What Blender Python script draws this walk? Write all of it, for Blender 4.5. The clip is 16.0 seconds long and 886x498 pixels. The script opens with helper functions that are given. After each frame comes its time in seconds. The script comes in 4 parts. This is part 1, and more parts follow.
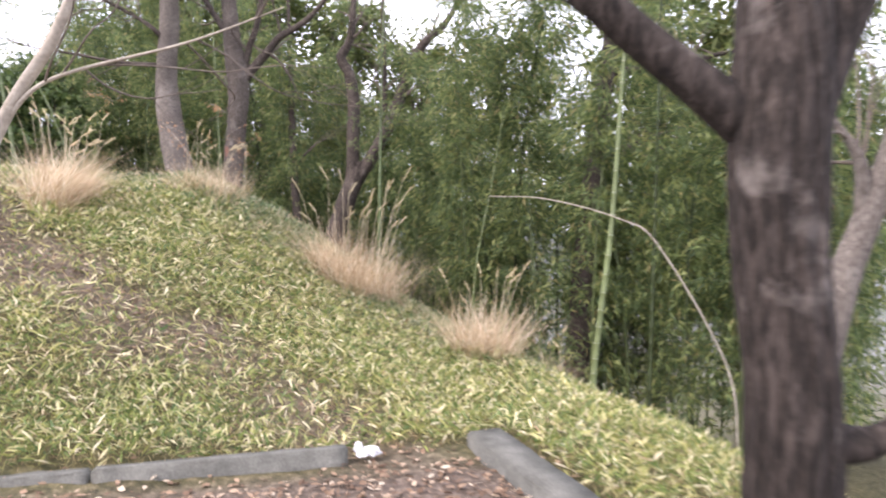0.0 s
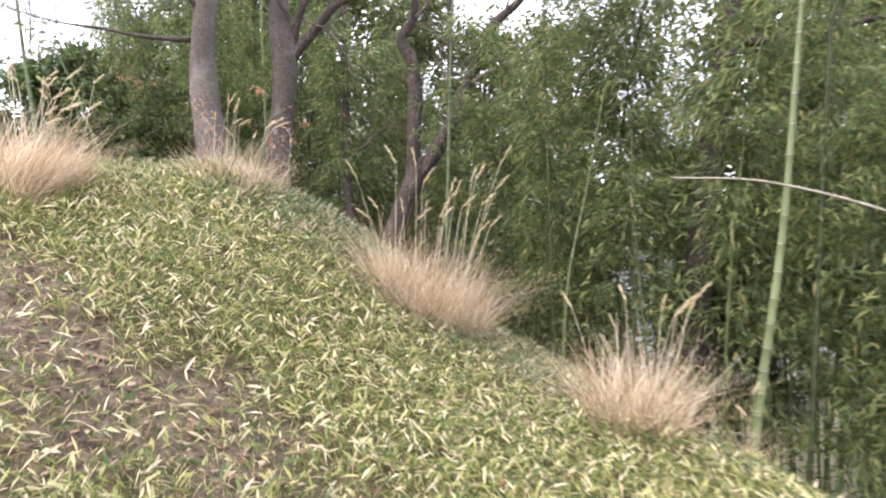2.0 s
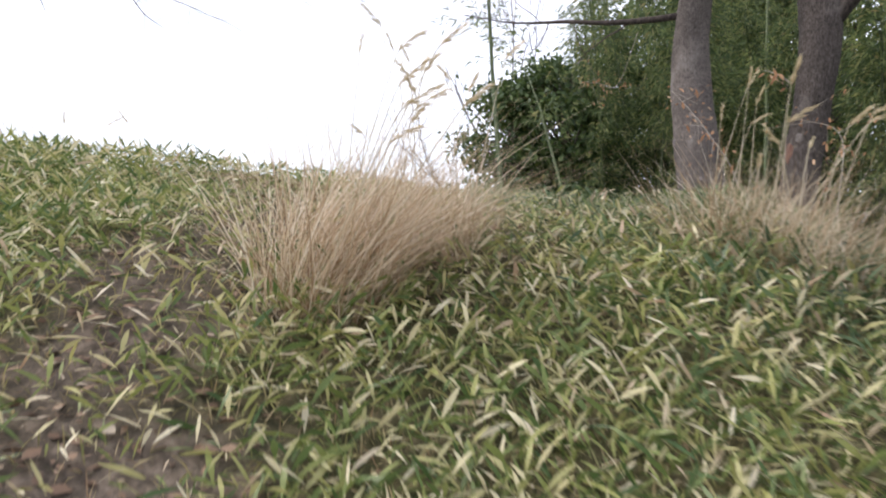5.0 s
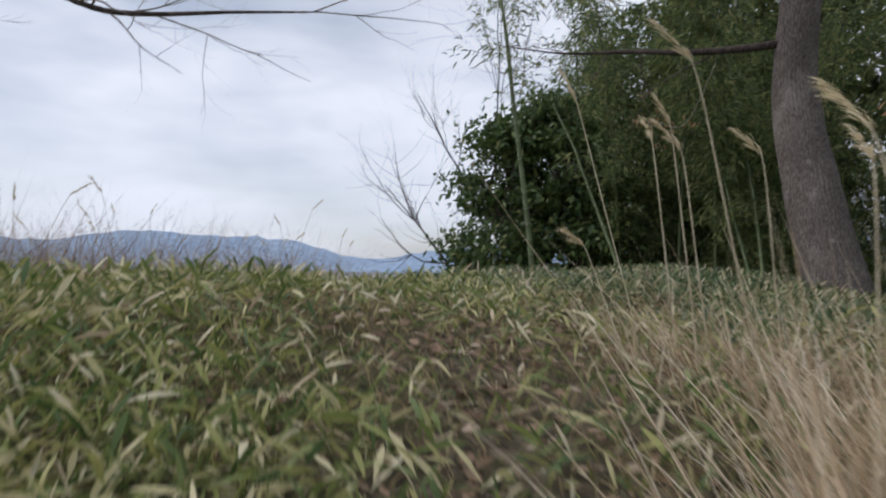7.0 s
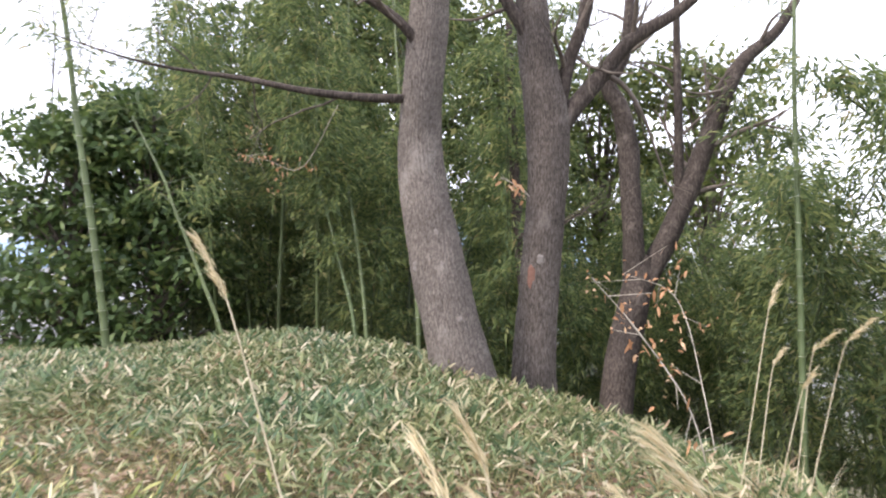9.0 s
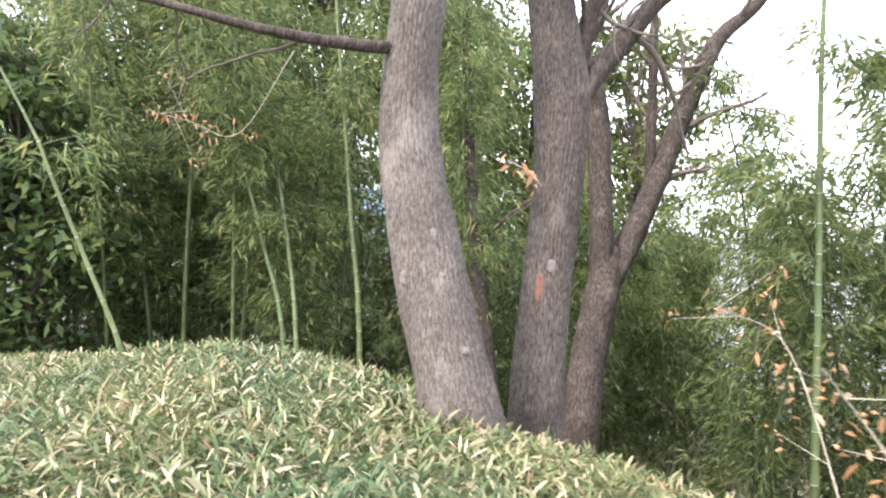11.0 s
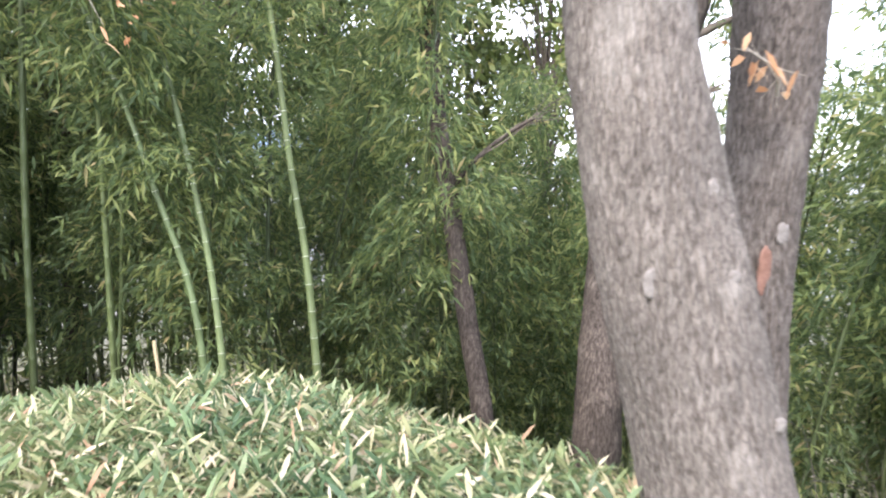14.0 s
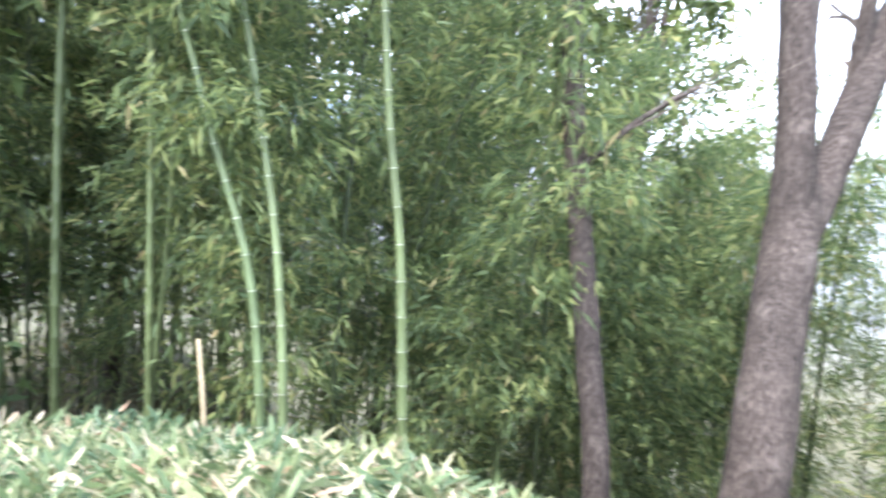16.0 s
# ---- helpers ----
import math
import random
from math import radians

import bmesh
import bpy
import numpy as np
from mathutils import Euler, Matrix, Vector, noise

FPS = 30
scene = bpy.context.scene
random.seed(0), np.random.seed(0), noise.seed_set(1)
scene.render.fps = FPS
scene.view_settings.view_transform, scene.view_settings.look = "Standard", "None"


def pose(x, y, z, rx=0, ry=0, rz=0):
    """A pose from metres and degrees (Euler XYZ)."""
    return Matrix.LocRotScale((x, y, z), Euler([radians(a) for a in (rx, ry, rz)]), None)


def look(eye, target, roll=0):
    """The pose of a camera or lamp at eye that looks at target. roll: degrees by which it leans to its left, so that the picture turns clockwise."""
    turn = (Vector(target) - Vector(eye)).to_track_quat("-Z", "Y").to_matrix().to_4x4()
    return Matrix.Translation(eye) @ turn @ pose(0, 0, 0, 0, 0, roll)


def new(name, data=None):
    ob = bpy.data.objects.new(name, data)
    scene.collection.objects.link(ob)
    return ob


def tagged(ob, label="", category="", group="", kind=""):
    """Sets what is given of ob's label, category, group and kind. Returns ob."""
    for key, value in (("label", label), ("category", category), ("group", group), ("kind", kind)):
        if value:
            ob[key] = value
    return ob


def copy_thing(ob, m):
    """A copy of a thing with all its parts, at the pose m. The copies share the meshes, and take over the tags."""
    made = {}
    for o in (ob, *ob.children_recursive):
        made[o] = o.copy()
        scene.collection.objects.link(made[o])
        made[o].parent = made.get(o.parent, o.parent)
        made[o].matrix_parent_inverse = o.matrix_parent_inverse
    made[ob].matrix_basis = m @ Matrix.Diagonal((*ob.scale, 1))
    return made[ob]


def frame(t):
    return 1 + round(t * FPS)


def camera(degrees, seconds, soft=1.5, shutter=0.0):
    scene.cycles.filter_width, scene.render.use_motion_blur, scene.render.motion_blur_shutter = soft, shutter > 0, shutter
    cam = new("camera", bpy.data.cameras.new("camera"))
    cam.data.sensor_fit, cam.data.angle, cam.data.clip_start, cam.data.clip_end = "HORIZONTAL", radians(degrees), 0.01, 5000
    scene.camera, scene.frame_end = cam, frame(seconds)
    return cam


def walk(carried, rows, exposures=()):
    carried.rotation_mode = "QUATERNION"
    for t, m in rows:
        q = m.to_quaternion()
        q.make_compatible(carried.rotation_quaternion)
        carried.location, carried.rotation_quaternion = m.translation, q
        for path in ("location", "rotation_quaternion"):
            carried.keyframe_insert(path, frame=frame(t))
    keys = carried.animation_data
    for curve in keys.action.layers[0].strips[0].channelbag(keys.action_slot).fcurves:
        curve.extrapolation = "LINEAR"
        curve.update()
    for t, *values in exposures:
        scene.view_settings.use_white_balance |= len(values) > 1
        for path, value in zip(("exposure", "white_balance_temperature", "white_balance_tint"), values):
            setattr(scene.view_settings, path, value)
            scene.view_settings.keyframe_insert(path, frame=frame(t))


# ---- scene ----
cam = camera(68.7, 16.0, 2.0, 0.5)
EXPOSURES = [(0.0, 1.5, 6750, 22), (3.3, 1.55, 6750, 22), (4.2, 1.25, 6750, 20), (5.0, 0.55, 6600, 16), (5.4, 0.15, 6500, 13), (7.3, -0.42, 6500, 13), (7.8, -0.32, 6500, 13),
             (8.2, 0.1, 6500, 14), (8.6, 0.8, 6600, 16), (9.1, 1.4, 6700, 17), (11.3, 2.0, 6750, 15), (12.5, 2.0, 6700, 15), (14.5, 2.32, 6300, 14), (16.0, 2.72, 5850, 14)]
CLOUD = (9.6, 10.4, 11.8, 1.0)
SUN_STRENGTH = 1.5
WALK = [
    (0, pose(-0.000, 0.000, 1.500, 87.91, 0, 0.30) @ pose(0, 0, 0, 0, 0, -0.17)),
    (0.5, pose(-0.136, 0.636, 1.489, 88.38, 0, 3.62) @ pose(0, 0, 0, 0, 0, -0.29)),
    (1, pose(-0.274, 1.240, 1.484, 88.04, 0, 2.68) @ pose(0, 0, 0, 0, 0, 0.35)),
    (1.5, pose(-0.454, 1.887, 1.473, 88.46, 0, 3.54) @ pose(0, 0, 0, 0, 0, 0.43)),
    (2, pose(-0.608, 2.522, 1.461, 88.46, 0, 4.76) @ pose(0, 0, 0, 0, 0, 0.24)),
    (2.5, pose(-0.768, 3.263, 1.466, 90.75, 0, 9.97) @ pose(0, 0, 0, 0, 0, -0.81)),
    (3, pose(-1.029, 4.033, 1.440, 91.69, 0, 11.96) @ pose(0, 0, 0, 0, 0, -0.55)),
    (3.5, pose(-1.262, 4.722, 1.567, 90.86, 0, 19.17) @ pose(0, 0, 0, 0, 0, -0.47)),
    (4, pose(-1.624, 5.247, 1.659, 91.18, 0, 25.84) @ pose(0, 0, 0, 0, 0, 0.60)),
    (4.5, pose(-2.047, 5.714, 1.802, 90.84, 0, 39.75) @ pose(0, 0, 0, 0, 0, 1.99)),
    (5, pose(-2.416, 5.999, 1.988, 88.60, 0, 44.05) @ pose(0, 0, 0, 0, 0, 2.69)),
    (7.3, pose(-4.922, 6.586, 2.726, 92.49, 0, 36.96) @ pose(0, 0, 0, 0, 0, -0.42)),
    (7.5, pose(-5.043, 6.704, 2.856, 92.86, 0, 33.08) @ pose(0, 0, 0, 0, 0, -0.77)),
    (8, pose(-5.289, 7.021, 3.024, 92.29, 0, 23.40) @ pose(0, 0, 0, 0, 0, 0.01)),
    (8.5, pose(-5.399, 7.398, 3.298, 90.51, 0, 9.69) @ pose(0, 0, 0, 0, 0, 0.56)),
    (9, pose(-5.572, 7.789, 3.438, 90.63, 0, 3.68) @ pose(0, 0, 0, 0, 0, 0.09)),
    (11.3, pose(-6.612, 9.716, 3.772, 87.42, 0, -6.14) @ pose(0, 0, 0, 0, 0, 1.16)),
    (11.5, pose(-6.752, 9.905, 3.764, 88.02, 0, -6.99) @ pose(0, 0, 0, 0, 0, 0.44)),
    (12, pose(-7.080, 10.357, 3.767, 87.84, 0, -14.11) @ pose(0, 0, 0, 0, 0, 0.08)),
    (12.5, pose(-7.314, 10.863, 3.730, 85.85, 0, -18.96) @ pose(0, 0, 0, 0, 0, 0.10)),
    (13, pose(-7.537, 11.396, 3.759, 84.10, 0, -18.18) @ pose(0, 0, 0, 0, 0, -0.33)),
    (13.5, pose(-7.755, 11.851, 3.773, 82.99, 0, -21.58) @ pose(0, 0, 0, 0, 0, 1.48)),
    (14, pose(-7.715, 12.402, 3.769, 81.84, 0, -18.93) @ pose(0, 0, 0, 0, 0, 1.11)),
    (14.5, pose(-7.771, 12.905, 3.741, 80.65, 0, -20.84) @ pose(0, 0, 0, 0, 0, 2.76)),
    (15, pose(-7.745, 13.361, 3.673, 78.11, 0, -23.98) @ pose(0, 0, 0, 0, 0, 5.64)),
    (15.5, pose(-7.759, 13.953, 3.666, 79.55, 0, -22.35) @ pose(0, 0, 0, 0, 0, 6.42)),
    (16, pose(-7.898, 14.352, 3.610, 79.73, 0, -15.03) @ pose(0, 0, 0, 0, 0, 5.53)),
]
walk(cam, WALK, EXPOSURES)

# ---- world and light ----
world = bpy.data.worlds.new("overcast_sky")
scene.world = world
world.use_nodes = True
wn, wl = world.node_tree.nodes, world.node_tree.links
sky = wn.new("ShaderNodeTexSky")
sky.sky_type, sky.sun_disc = "NISHITA", False
sky.sun_elevation, sky.sun_rotation = radians(49), radians(237)
cloud = wn.new("ShaderNodeTexNoise")
cloud.inputs["Scale"].default_value, cloud.inputs["Detail"].default_value = 1.7, 4
cloud.inputs["Roughness"].default_value = 0.55
cloud_map = wn.new("ShaderNodeMapping")
cloud_map.inputs["Scale"].default_value = (1, 1, 3.2)
wl.new(wn.new("ShaderNodeTexCoord").outputs["Generated"], cloud_map.inputs["Vector"])
wl.new(cloud_map.outputs["Vector"], cloud.inputs["Vector"])
cloud_ramp = wn.new("ShaderNodeValToRGB")
cloud_ramp.color_ramp.elements[0].position, cloud_ramp.color_ramp.elements[1].position = 0.36, 0.60
cloud_ramp.color_ramp.elements[0].color, cloud_ramp.color_ramp.elements[1].color = (0.42, 0.42, 0.42, 1), (1, 1, 1, 1)
wl.new(cloud.outputs["Fac"], cloud_ramp.inputs["Fac"])
blend = wn.new("ShaderNodeMix")
blend.data_type = "RGBA"
blend.inputs[7].default_value = CLOUD
wl.new(cloud_ramp.outputs["Color"], blend.inputs[0])
wl.new(sky.outputs["Color"], blend.inputs[6])
wl.new(blend.outputs[2], wn["Background"].inputs["Color"])
wn["Background"].inputs["Strength"].default_value = 0.11

sun = new("sun", bpy.data.lights.new("sun", "SUN"))
sun.data.energy, sun.data.angle, sun.data.color = SUN_STRENGTH, radians(12), (1.0, 0.95, 0.87)
sun.matrix_world = look((0, 0, 60), Vector((0, 0, 60)) + Vector((0.62, 0.40, -0.85)))


# ---- materials ----
def ramp_of(tree, stops, fac):
    node = tree.nodes.new("ShaderNodeValToRGB")
    els = node.color_ramp.elements
    while len(els) < len(stops):
        els.new(0.5)
    for el, (place, colour) in zip(els, stops):
        el.position, el.color = place, (*colour, 1)
    tree.links.new(fac, node.inputs["Fac"])
    return node.outputs["Color"]


def noise_of(tree, scale, detail=4.0, stretch=(1, 1, 1), rough=0.55):
    at = tree.nodes.new("ShaderNodeTexCoord")
    mapping = tree.nodes.new("ShaderNodeMapping")
    mapping.inputs["Scale"].default_value = stretch
    node = tree.nodes.new("ShaderNodeTexNoise")
    node.inputs["Scale"].default_value, node.inputs["Detail"].default_value = scale, detail
    node.inputs["Roughness"].default_value = rough
    tree.links.new(at.outputs["Object"], mapping.inputs["Vector"])
    tree.links.new(mapping.outputs["Vector"], node.inputs["Vector"])
    return node.outputs["Fac"]


def mixed(tree, a, b, fac, mode="MIX"):
    node = tree.nodes.new("ShaderNodeMix")
    node.data_type, node.blend_type = "RGBA", mode
    for socket, value in ((node.inputs[0], fac), (node.inputs[6], a), (node.inputs[7], b)):
        if isinstance(value, (int, float)):
            socket.default_value = value
        elif isinstance(value, tuple):
            socket.default_value = (*value, 1)
        else:
            tree.links.new(value, socket)
    return node.outputs[2]


def bump_of(tree, height, strength, distance):
    node = tree.nodes.new("ShaderNodeBump")
    node.inputs["Strength"].default_value, node.inputs["Distance"].default_value = strength, distance
    tree.links.new(height, node.inputs["Height"])
    return node.outputs["Normal"]


def surface(name, rough=0.8, metal=0.0):
    m = bpy.data.materials.new(name)
    m.use_nodes = True
    shader = m.node_tree.nodes["Principled BSDF"]
    shader.inputs["Roughness"].default_value, shader.inputs["Metallic"].default_value = rough, metal
    shader.inputs["Specular IOR Level"].default_value = 0.3
    return m, m.node_tree, shader


def plain_material(name, stops, scale, rough=0.8, stretch=(1, 1, 1), bump=0.3, depth=0.01, fine=6.0):
    m, tree, shader = surface(name, rough)
    big = noise_of(tree, scale, 5, stretch)
    small = noise_of(tree, scale * fine, 4, stretch)
    tone = mixed(tree, ramp_of(tree, stops, big), ramp_of(tree, [(0.3, (0.45,) * 3), (0.7, (1.0,) * 3)], small), 0.6, "MULTIPLY")
    tree.links.new(tone, shader.inputs["Base Color"])
    tree.links.new(bump_of(tree, small, bump, depth), shader.inputs["Normal"])
    return m


def leaf_material(name, stops, rough=0.5, see_through=0.35, patch=0.0, patch_stops=None, patch_scale=0.6):
    """Colours picked leaf by leaf, with light coming through the blade."""
    m, tree, shader = surface(name, rough)
    geo = tree.nodes.new("ShaderNodeNewGeometry")
    tone = ramp_of(tree, stops, geo.outputs["Random Per Island"])
    if patch:
        area = ramp_of(tree, [(0.40, (0, 0, 0)), (0.60, (patch,) * 3)], noise_of(tree, patch_scale, 3))
        tone = mixed(tree, tone, ramp_of(tree, patch_stops, geo.outputs["Random Per Island"]), area)
    tree.links.new(tone, shader.inputs["Base Color"])
    through_leaf = tree.nodes.new("ShaderNodeBsdfTranslucent")
    tree.links.new(tone, through_leaf.inputs["Color"])
    join = tree.nodes.new("ShaderNodeMixShader")
    join.inputs[0].default_value = see_through
    tree.links.new(shader.outputs[0], join.inputs[1])
    tree.links.new(through_leaf.outputs[0], join.inputs[2])
    tree.links.new(join.outputs[0], tree.nodes["Material Output"].inputs["Surface"])
    return m


def bark_material(name, dark, mid, light, ridge=14.0, patchy=(0.42, 0.40, 0.36), amount=0.5):
    """Furrowed bark: upright plates parted by dark cracks, with finer ridges and pale blotches."""
    m, tree, shader = surface(name, 0.9)
    at = tree.nodes.new("ShaderNodeTexCoord")
    mapping = tree.nodes.new("ShaderNodeMapping")
    mapping.inputs["Scale"].default_value = (1, 1, 0.26)
    tree.links.new(at.outputs["Object"], mapping.inputs["Vector"])
    warp = tree.nodes.new("ShaderNodeTexNoise")
    warp.inputs["Scale"].default_value, warp.inputs["Detail"].default_value = ridge * 0.55, 3
    tree.links.new(mapping.outputs["Vector"], warp.inputs["Vector"])
    bent = mixed(tree, mapping.outputs["Vector"], warp.outputs["Color"], 2.6 / ridge, "ADD")
    plates = tree.nodes.new("ShaderNodeTexVoronoi")
    plates.feature = "DISTANCE_TO_EDGE"
    plates.inputs["Scale"].default_value = ridge
    tree.links.new(bent, plates.inputs["Vector"])
    relief = ramp_of(tree, [(0.0, (0, 0, 0)), (0.10, (0.45,) * 3), (0.34, (1, 1, 1))], plates.outputs["Distance"])
    ridges = noise_of(tree, ridge * 1.3, 6, (1, 1, 0.3), 0.65)
    cracks = noise_of(tree, ridge * 3.0, 5, (1, 1, 0.45), 0.7)
    tone = ramp_of(tree, [(0.36, dark), (0.47, mid), (0.62, light)], ridges)
    tone = mixed(tree, tone, ramp_of(tree, [(0.0, (0.42,) * 3), (0.5, (0.9,) * 3), (1.0, (1.08,) * 3)], relief), 0.65, "MULTIPLY")
    tone = mixed(tree, tone, ramp_of(tree, [(0.3, (0.6,) * 3), (0.6, (1.0,) * 3)], cracks), 0.6, "MULTIPLY")
    tone = mixed(tree, tone, ramp_of(tree, [(0.35, (0.7,) * 3), (0.65, (1.15,) * 3)], noise_of(tree, 1.6, 4)), 0.8, "MULTIPLY")
    lichen = ramp_of(tree, [(0.58, (0, 0, 0)), (0.72, (amount,) * 3)], noise_of(tree, 3.2, 5))
    tone = mixed(tree, tone, patchy, lichen)
    tree.links.new(tone, shader.inputs["Base Color"])
    both = mixed(tree, relief, cracks, 0.6)
    tree.links.new(bump_of(tree, both, 0.7, 0.012), shader.inputs["Normal"])
    return m


MAT = {}
MAT["oak_bark"] = bark_material("grey_oak_bark", (0.095, 0.078, 0.067), (0.172, 0.143, 0.124), (0.25, 0.214, 0.188), 50, (0.34, 0.31, 0.28), 0.3)
MAT["brown_bark"] = bark_material("grey_brown_oak_bark", (0.066, 0.052, 0.044), (0.12, 0.097, 0.083), (0.195, 0.164, 0.143), 42, (0.30, 0.26, 0.23), 0.3)
MAT["dark_bark"] = bark_material("dark_brown_bark", (0.034, 0.026, 0.021), (0.068, 0.052, 0.043), (0.12, 0.095, 0.08), 26, (0.26, 0.22, 0.19), 0.3)
MAT["cherry_bark"] = bark_material("dark_cherry_bark", (0.015, 0.011, 0.009), (0.032, 0.024, 0.020), (0.075, 0.058, 0.05), 22, (0.30, 0.26, 0.235), 0.55)
MAT["twig"] = plain_material("grey_brown_twig", [(0.3, (0.10, 0.08, 0.065)), (0.7, (0.22, 0.18, 0.15))], 8, 0.9)
MAT["pale_twig"] = plain_material("pale_dry_twig", [(0.3, (0.35, 0.30, 0.24)), (0.7, (0.55, 0.49, 0.41))], 8, 0.85)
MAT["straw"] = plain_material("pale_straw_stalk", [(0.3, (0.50, 0.42, 0.28)), (0.7, (0.72, 0.63, 0.45))], 8, 0.7)
MAT["concrete"] = plain_material("weathered_concrete", [(0.3, (0.085, 0.085, 0.075)), (0.7, (0.19, 0.185, 0.165))], 5, 0.9, bump=0.5, depth=0.006, fine=12)
MAT["paper"] = plain_material("white_crumpled_paper", [(0.3, (0.72, 0.73, 0.76)), (0.7, (0.85, 0.86, 0.88))], 14, 0.7)
MAT["stake"] = plain_material("pale_split_bamboo", [(0.3, (0.42, 0.33, 0.2)), (0.7, (0.58, 0.47, 0.3))], 6, 0.6, (1, 1, 0.1))
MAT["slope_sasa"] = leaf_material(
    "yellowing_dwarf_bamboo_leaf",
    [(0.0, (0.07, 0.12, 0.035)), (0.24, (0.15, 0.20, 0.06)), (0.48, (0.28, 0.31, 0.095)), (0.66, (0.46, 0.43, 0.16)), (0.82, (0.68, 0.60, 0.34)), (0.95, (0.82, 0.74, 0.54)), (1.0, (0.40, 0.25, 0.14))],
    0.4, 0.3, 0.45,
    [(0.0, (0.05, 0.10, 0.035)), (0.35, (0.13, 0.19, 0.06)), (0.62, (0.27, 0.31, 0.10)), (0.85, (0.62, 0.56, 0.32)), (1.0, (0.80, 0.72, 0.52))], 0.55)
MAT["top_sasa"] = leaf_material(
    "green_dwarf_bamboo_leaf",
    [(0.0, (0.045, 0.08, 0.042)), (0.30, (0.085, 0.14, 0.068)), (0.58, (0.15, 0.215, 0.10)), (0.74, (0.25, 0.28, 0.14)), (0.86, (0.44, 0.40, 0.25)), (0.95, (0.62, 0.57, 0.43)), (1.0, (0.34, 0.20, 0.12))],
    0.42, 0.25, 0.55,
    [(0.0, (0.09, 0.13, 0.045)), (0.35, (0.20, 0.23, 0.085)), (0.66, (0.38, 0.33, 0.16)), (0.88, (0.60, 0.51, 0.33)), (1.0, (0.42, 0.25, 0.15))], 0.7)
MAT["dry_grass"] = leaf_material("dry_short_grass", [(0.0, (0.24, 0.24, 0.08)), (0.4, (0.40, 0.33, 0.16)), (0.75, (0.55, 0.44, 0.26)), (1.0, (0.34, 0.22, 0.13))], 0.7, 0.25)
MAT["susuki"] = leaf_material("dry_silver_grass", [(0.0, (0.26, 0.165, 0.09)), (0.35, (0.50, 0.37, 0.23)), (0.75, (0.72, 0.59, 0.42)), (1.0, (0.84, 0.75, 0.60))], 0.6, 0.3)
MAT["plume"] = leaf_material("pale_grass_plume", [(0.0, (0.55, 0.44, 0.26)), (1.0, (0.78, 0.69, 0.48))], 0.8, 0.4)
MAT["bamboo_leaf"] = leaf_material("green_bamboo_leaf", [(0.0, (0.065, 0.10, 0.044)), (0.4, (0.13, 0.18, 0.074)), (0.75, (0.22, 0.272, 0.10)), (0.95, (0.35, 0.37, 0.14)), (1.0, (0.40, 0.32, 0.16))], 0.5, 0.55)
MAT["evergreen"] = leaf_material("dark_evergreen_leaf", [(0.0, (0.04, 0.07, 0.026)), (0.5, (0.075, 0.12, 0.04)), (0.9, (0.13, 0.185, 0.055)), (1.0, (0.2, 0.21, 0.07))], 0.45, 0.25)
MAT["wood_leaf"] = leaf_material("mid_green_wood_leaf", [(0.0, (0.06, 0.085, 0.03)), (0.5, (0.105, 0.135, 0.042)), (0.9, (0.16, 0.19, 0.055)), (1.0, (0.25, 0.24, 0.08))], 0.5, 0.4)
MAT["fallen_leaf"] = leaf_material("fallen_brown_leaf", [(0.0, (0.10, 0.06, 0.04)), (0.5, (0.22, 0.14, 0.09)), (0.85, (0.36, 0.25, 0.17)), (1.0, (0.5, 0.42, 0.32))], 0.8, 0.1)
MAT["withered"] = leaf_material("withered_orange_leaf", [(0.0, (0.36, 0.17, 0.08)), (0.6, (0.55, 0.30, 0.16)), (1.0, (0.70, 0.48, 0.30))], 0.7, 0.35)
MAT["scrub"] = leaf_material("brown_winter_scrub", [(0.0, (0.19, 0.125, 0.08)), (0.6, (0.35, 0.25, 0.17)), (1.0, (0.46, 0.36, 0.25))], 0.8, 0.2)


def culm_material(name, low, high):
    m, tree, shader = surface(name, 0.42)
    pick = tree.nodes.new("ShaderNodeObjectInfo")
    tone = ramp_of(tree, [(0.0, low), (1.0, high)], pick.outputs["Random"])
    bloom = ramp_of(tree, [(0.4, (0.62,) * 3), (0.65, (1.0,) * 3)], noise_of(tree, 3, 4, (1, 1, 0.35)))
    tree.links.new(mixed(tree, tone, bloom, 0.8, "MULTIPLY"), shader.inputs["Base Color"])
    return m


MAT["culm"] = culm_material("bamboo_culm", (0.045, 0.06, 0.028), (0.15, 0.185, 0.075))
MAT["pale_culm"] = culm_material("pale_bamboo_culm", (0.105, 0.14, 0.06), (0.18, 0.215, 0.095))
MAT["node"] = plain_material("chalky_bamboo_node", [(0.3, (0.42, 0.43, 0.33)), (0.7, (0.6, 0.6, 0.48))], 9, 0.6)
# the blue of distance haze is painted into the hills' base colour
MAT["mountain"] = plain_material("haze_blue_hills", [(0.3, (0.30, 0.41, 0.57)), (0.7, (0.38, 0.49, 0.64))], 0.004, 1.0, bump=0.0)
MAT["house_wall"] = plain_material("pale_house_wall", [(0.3, (0.5, 0.48, 0.45)), (0.7, (0.75, 0.73, 0.7))], 0.3, 0.9, bump=0.0)
MAT["house_roof"] = plain_material("grey_house_roof", [(0.3, (0.2, 0.2, 0.22)), (0.7, (0.5, 0.5, 0.52))], 0.2, 0.8, bump=0.0)


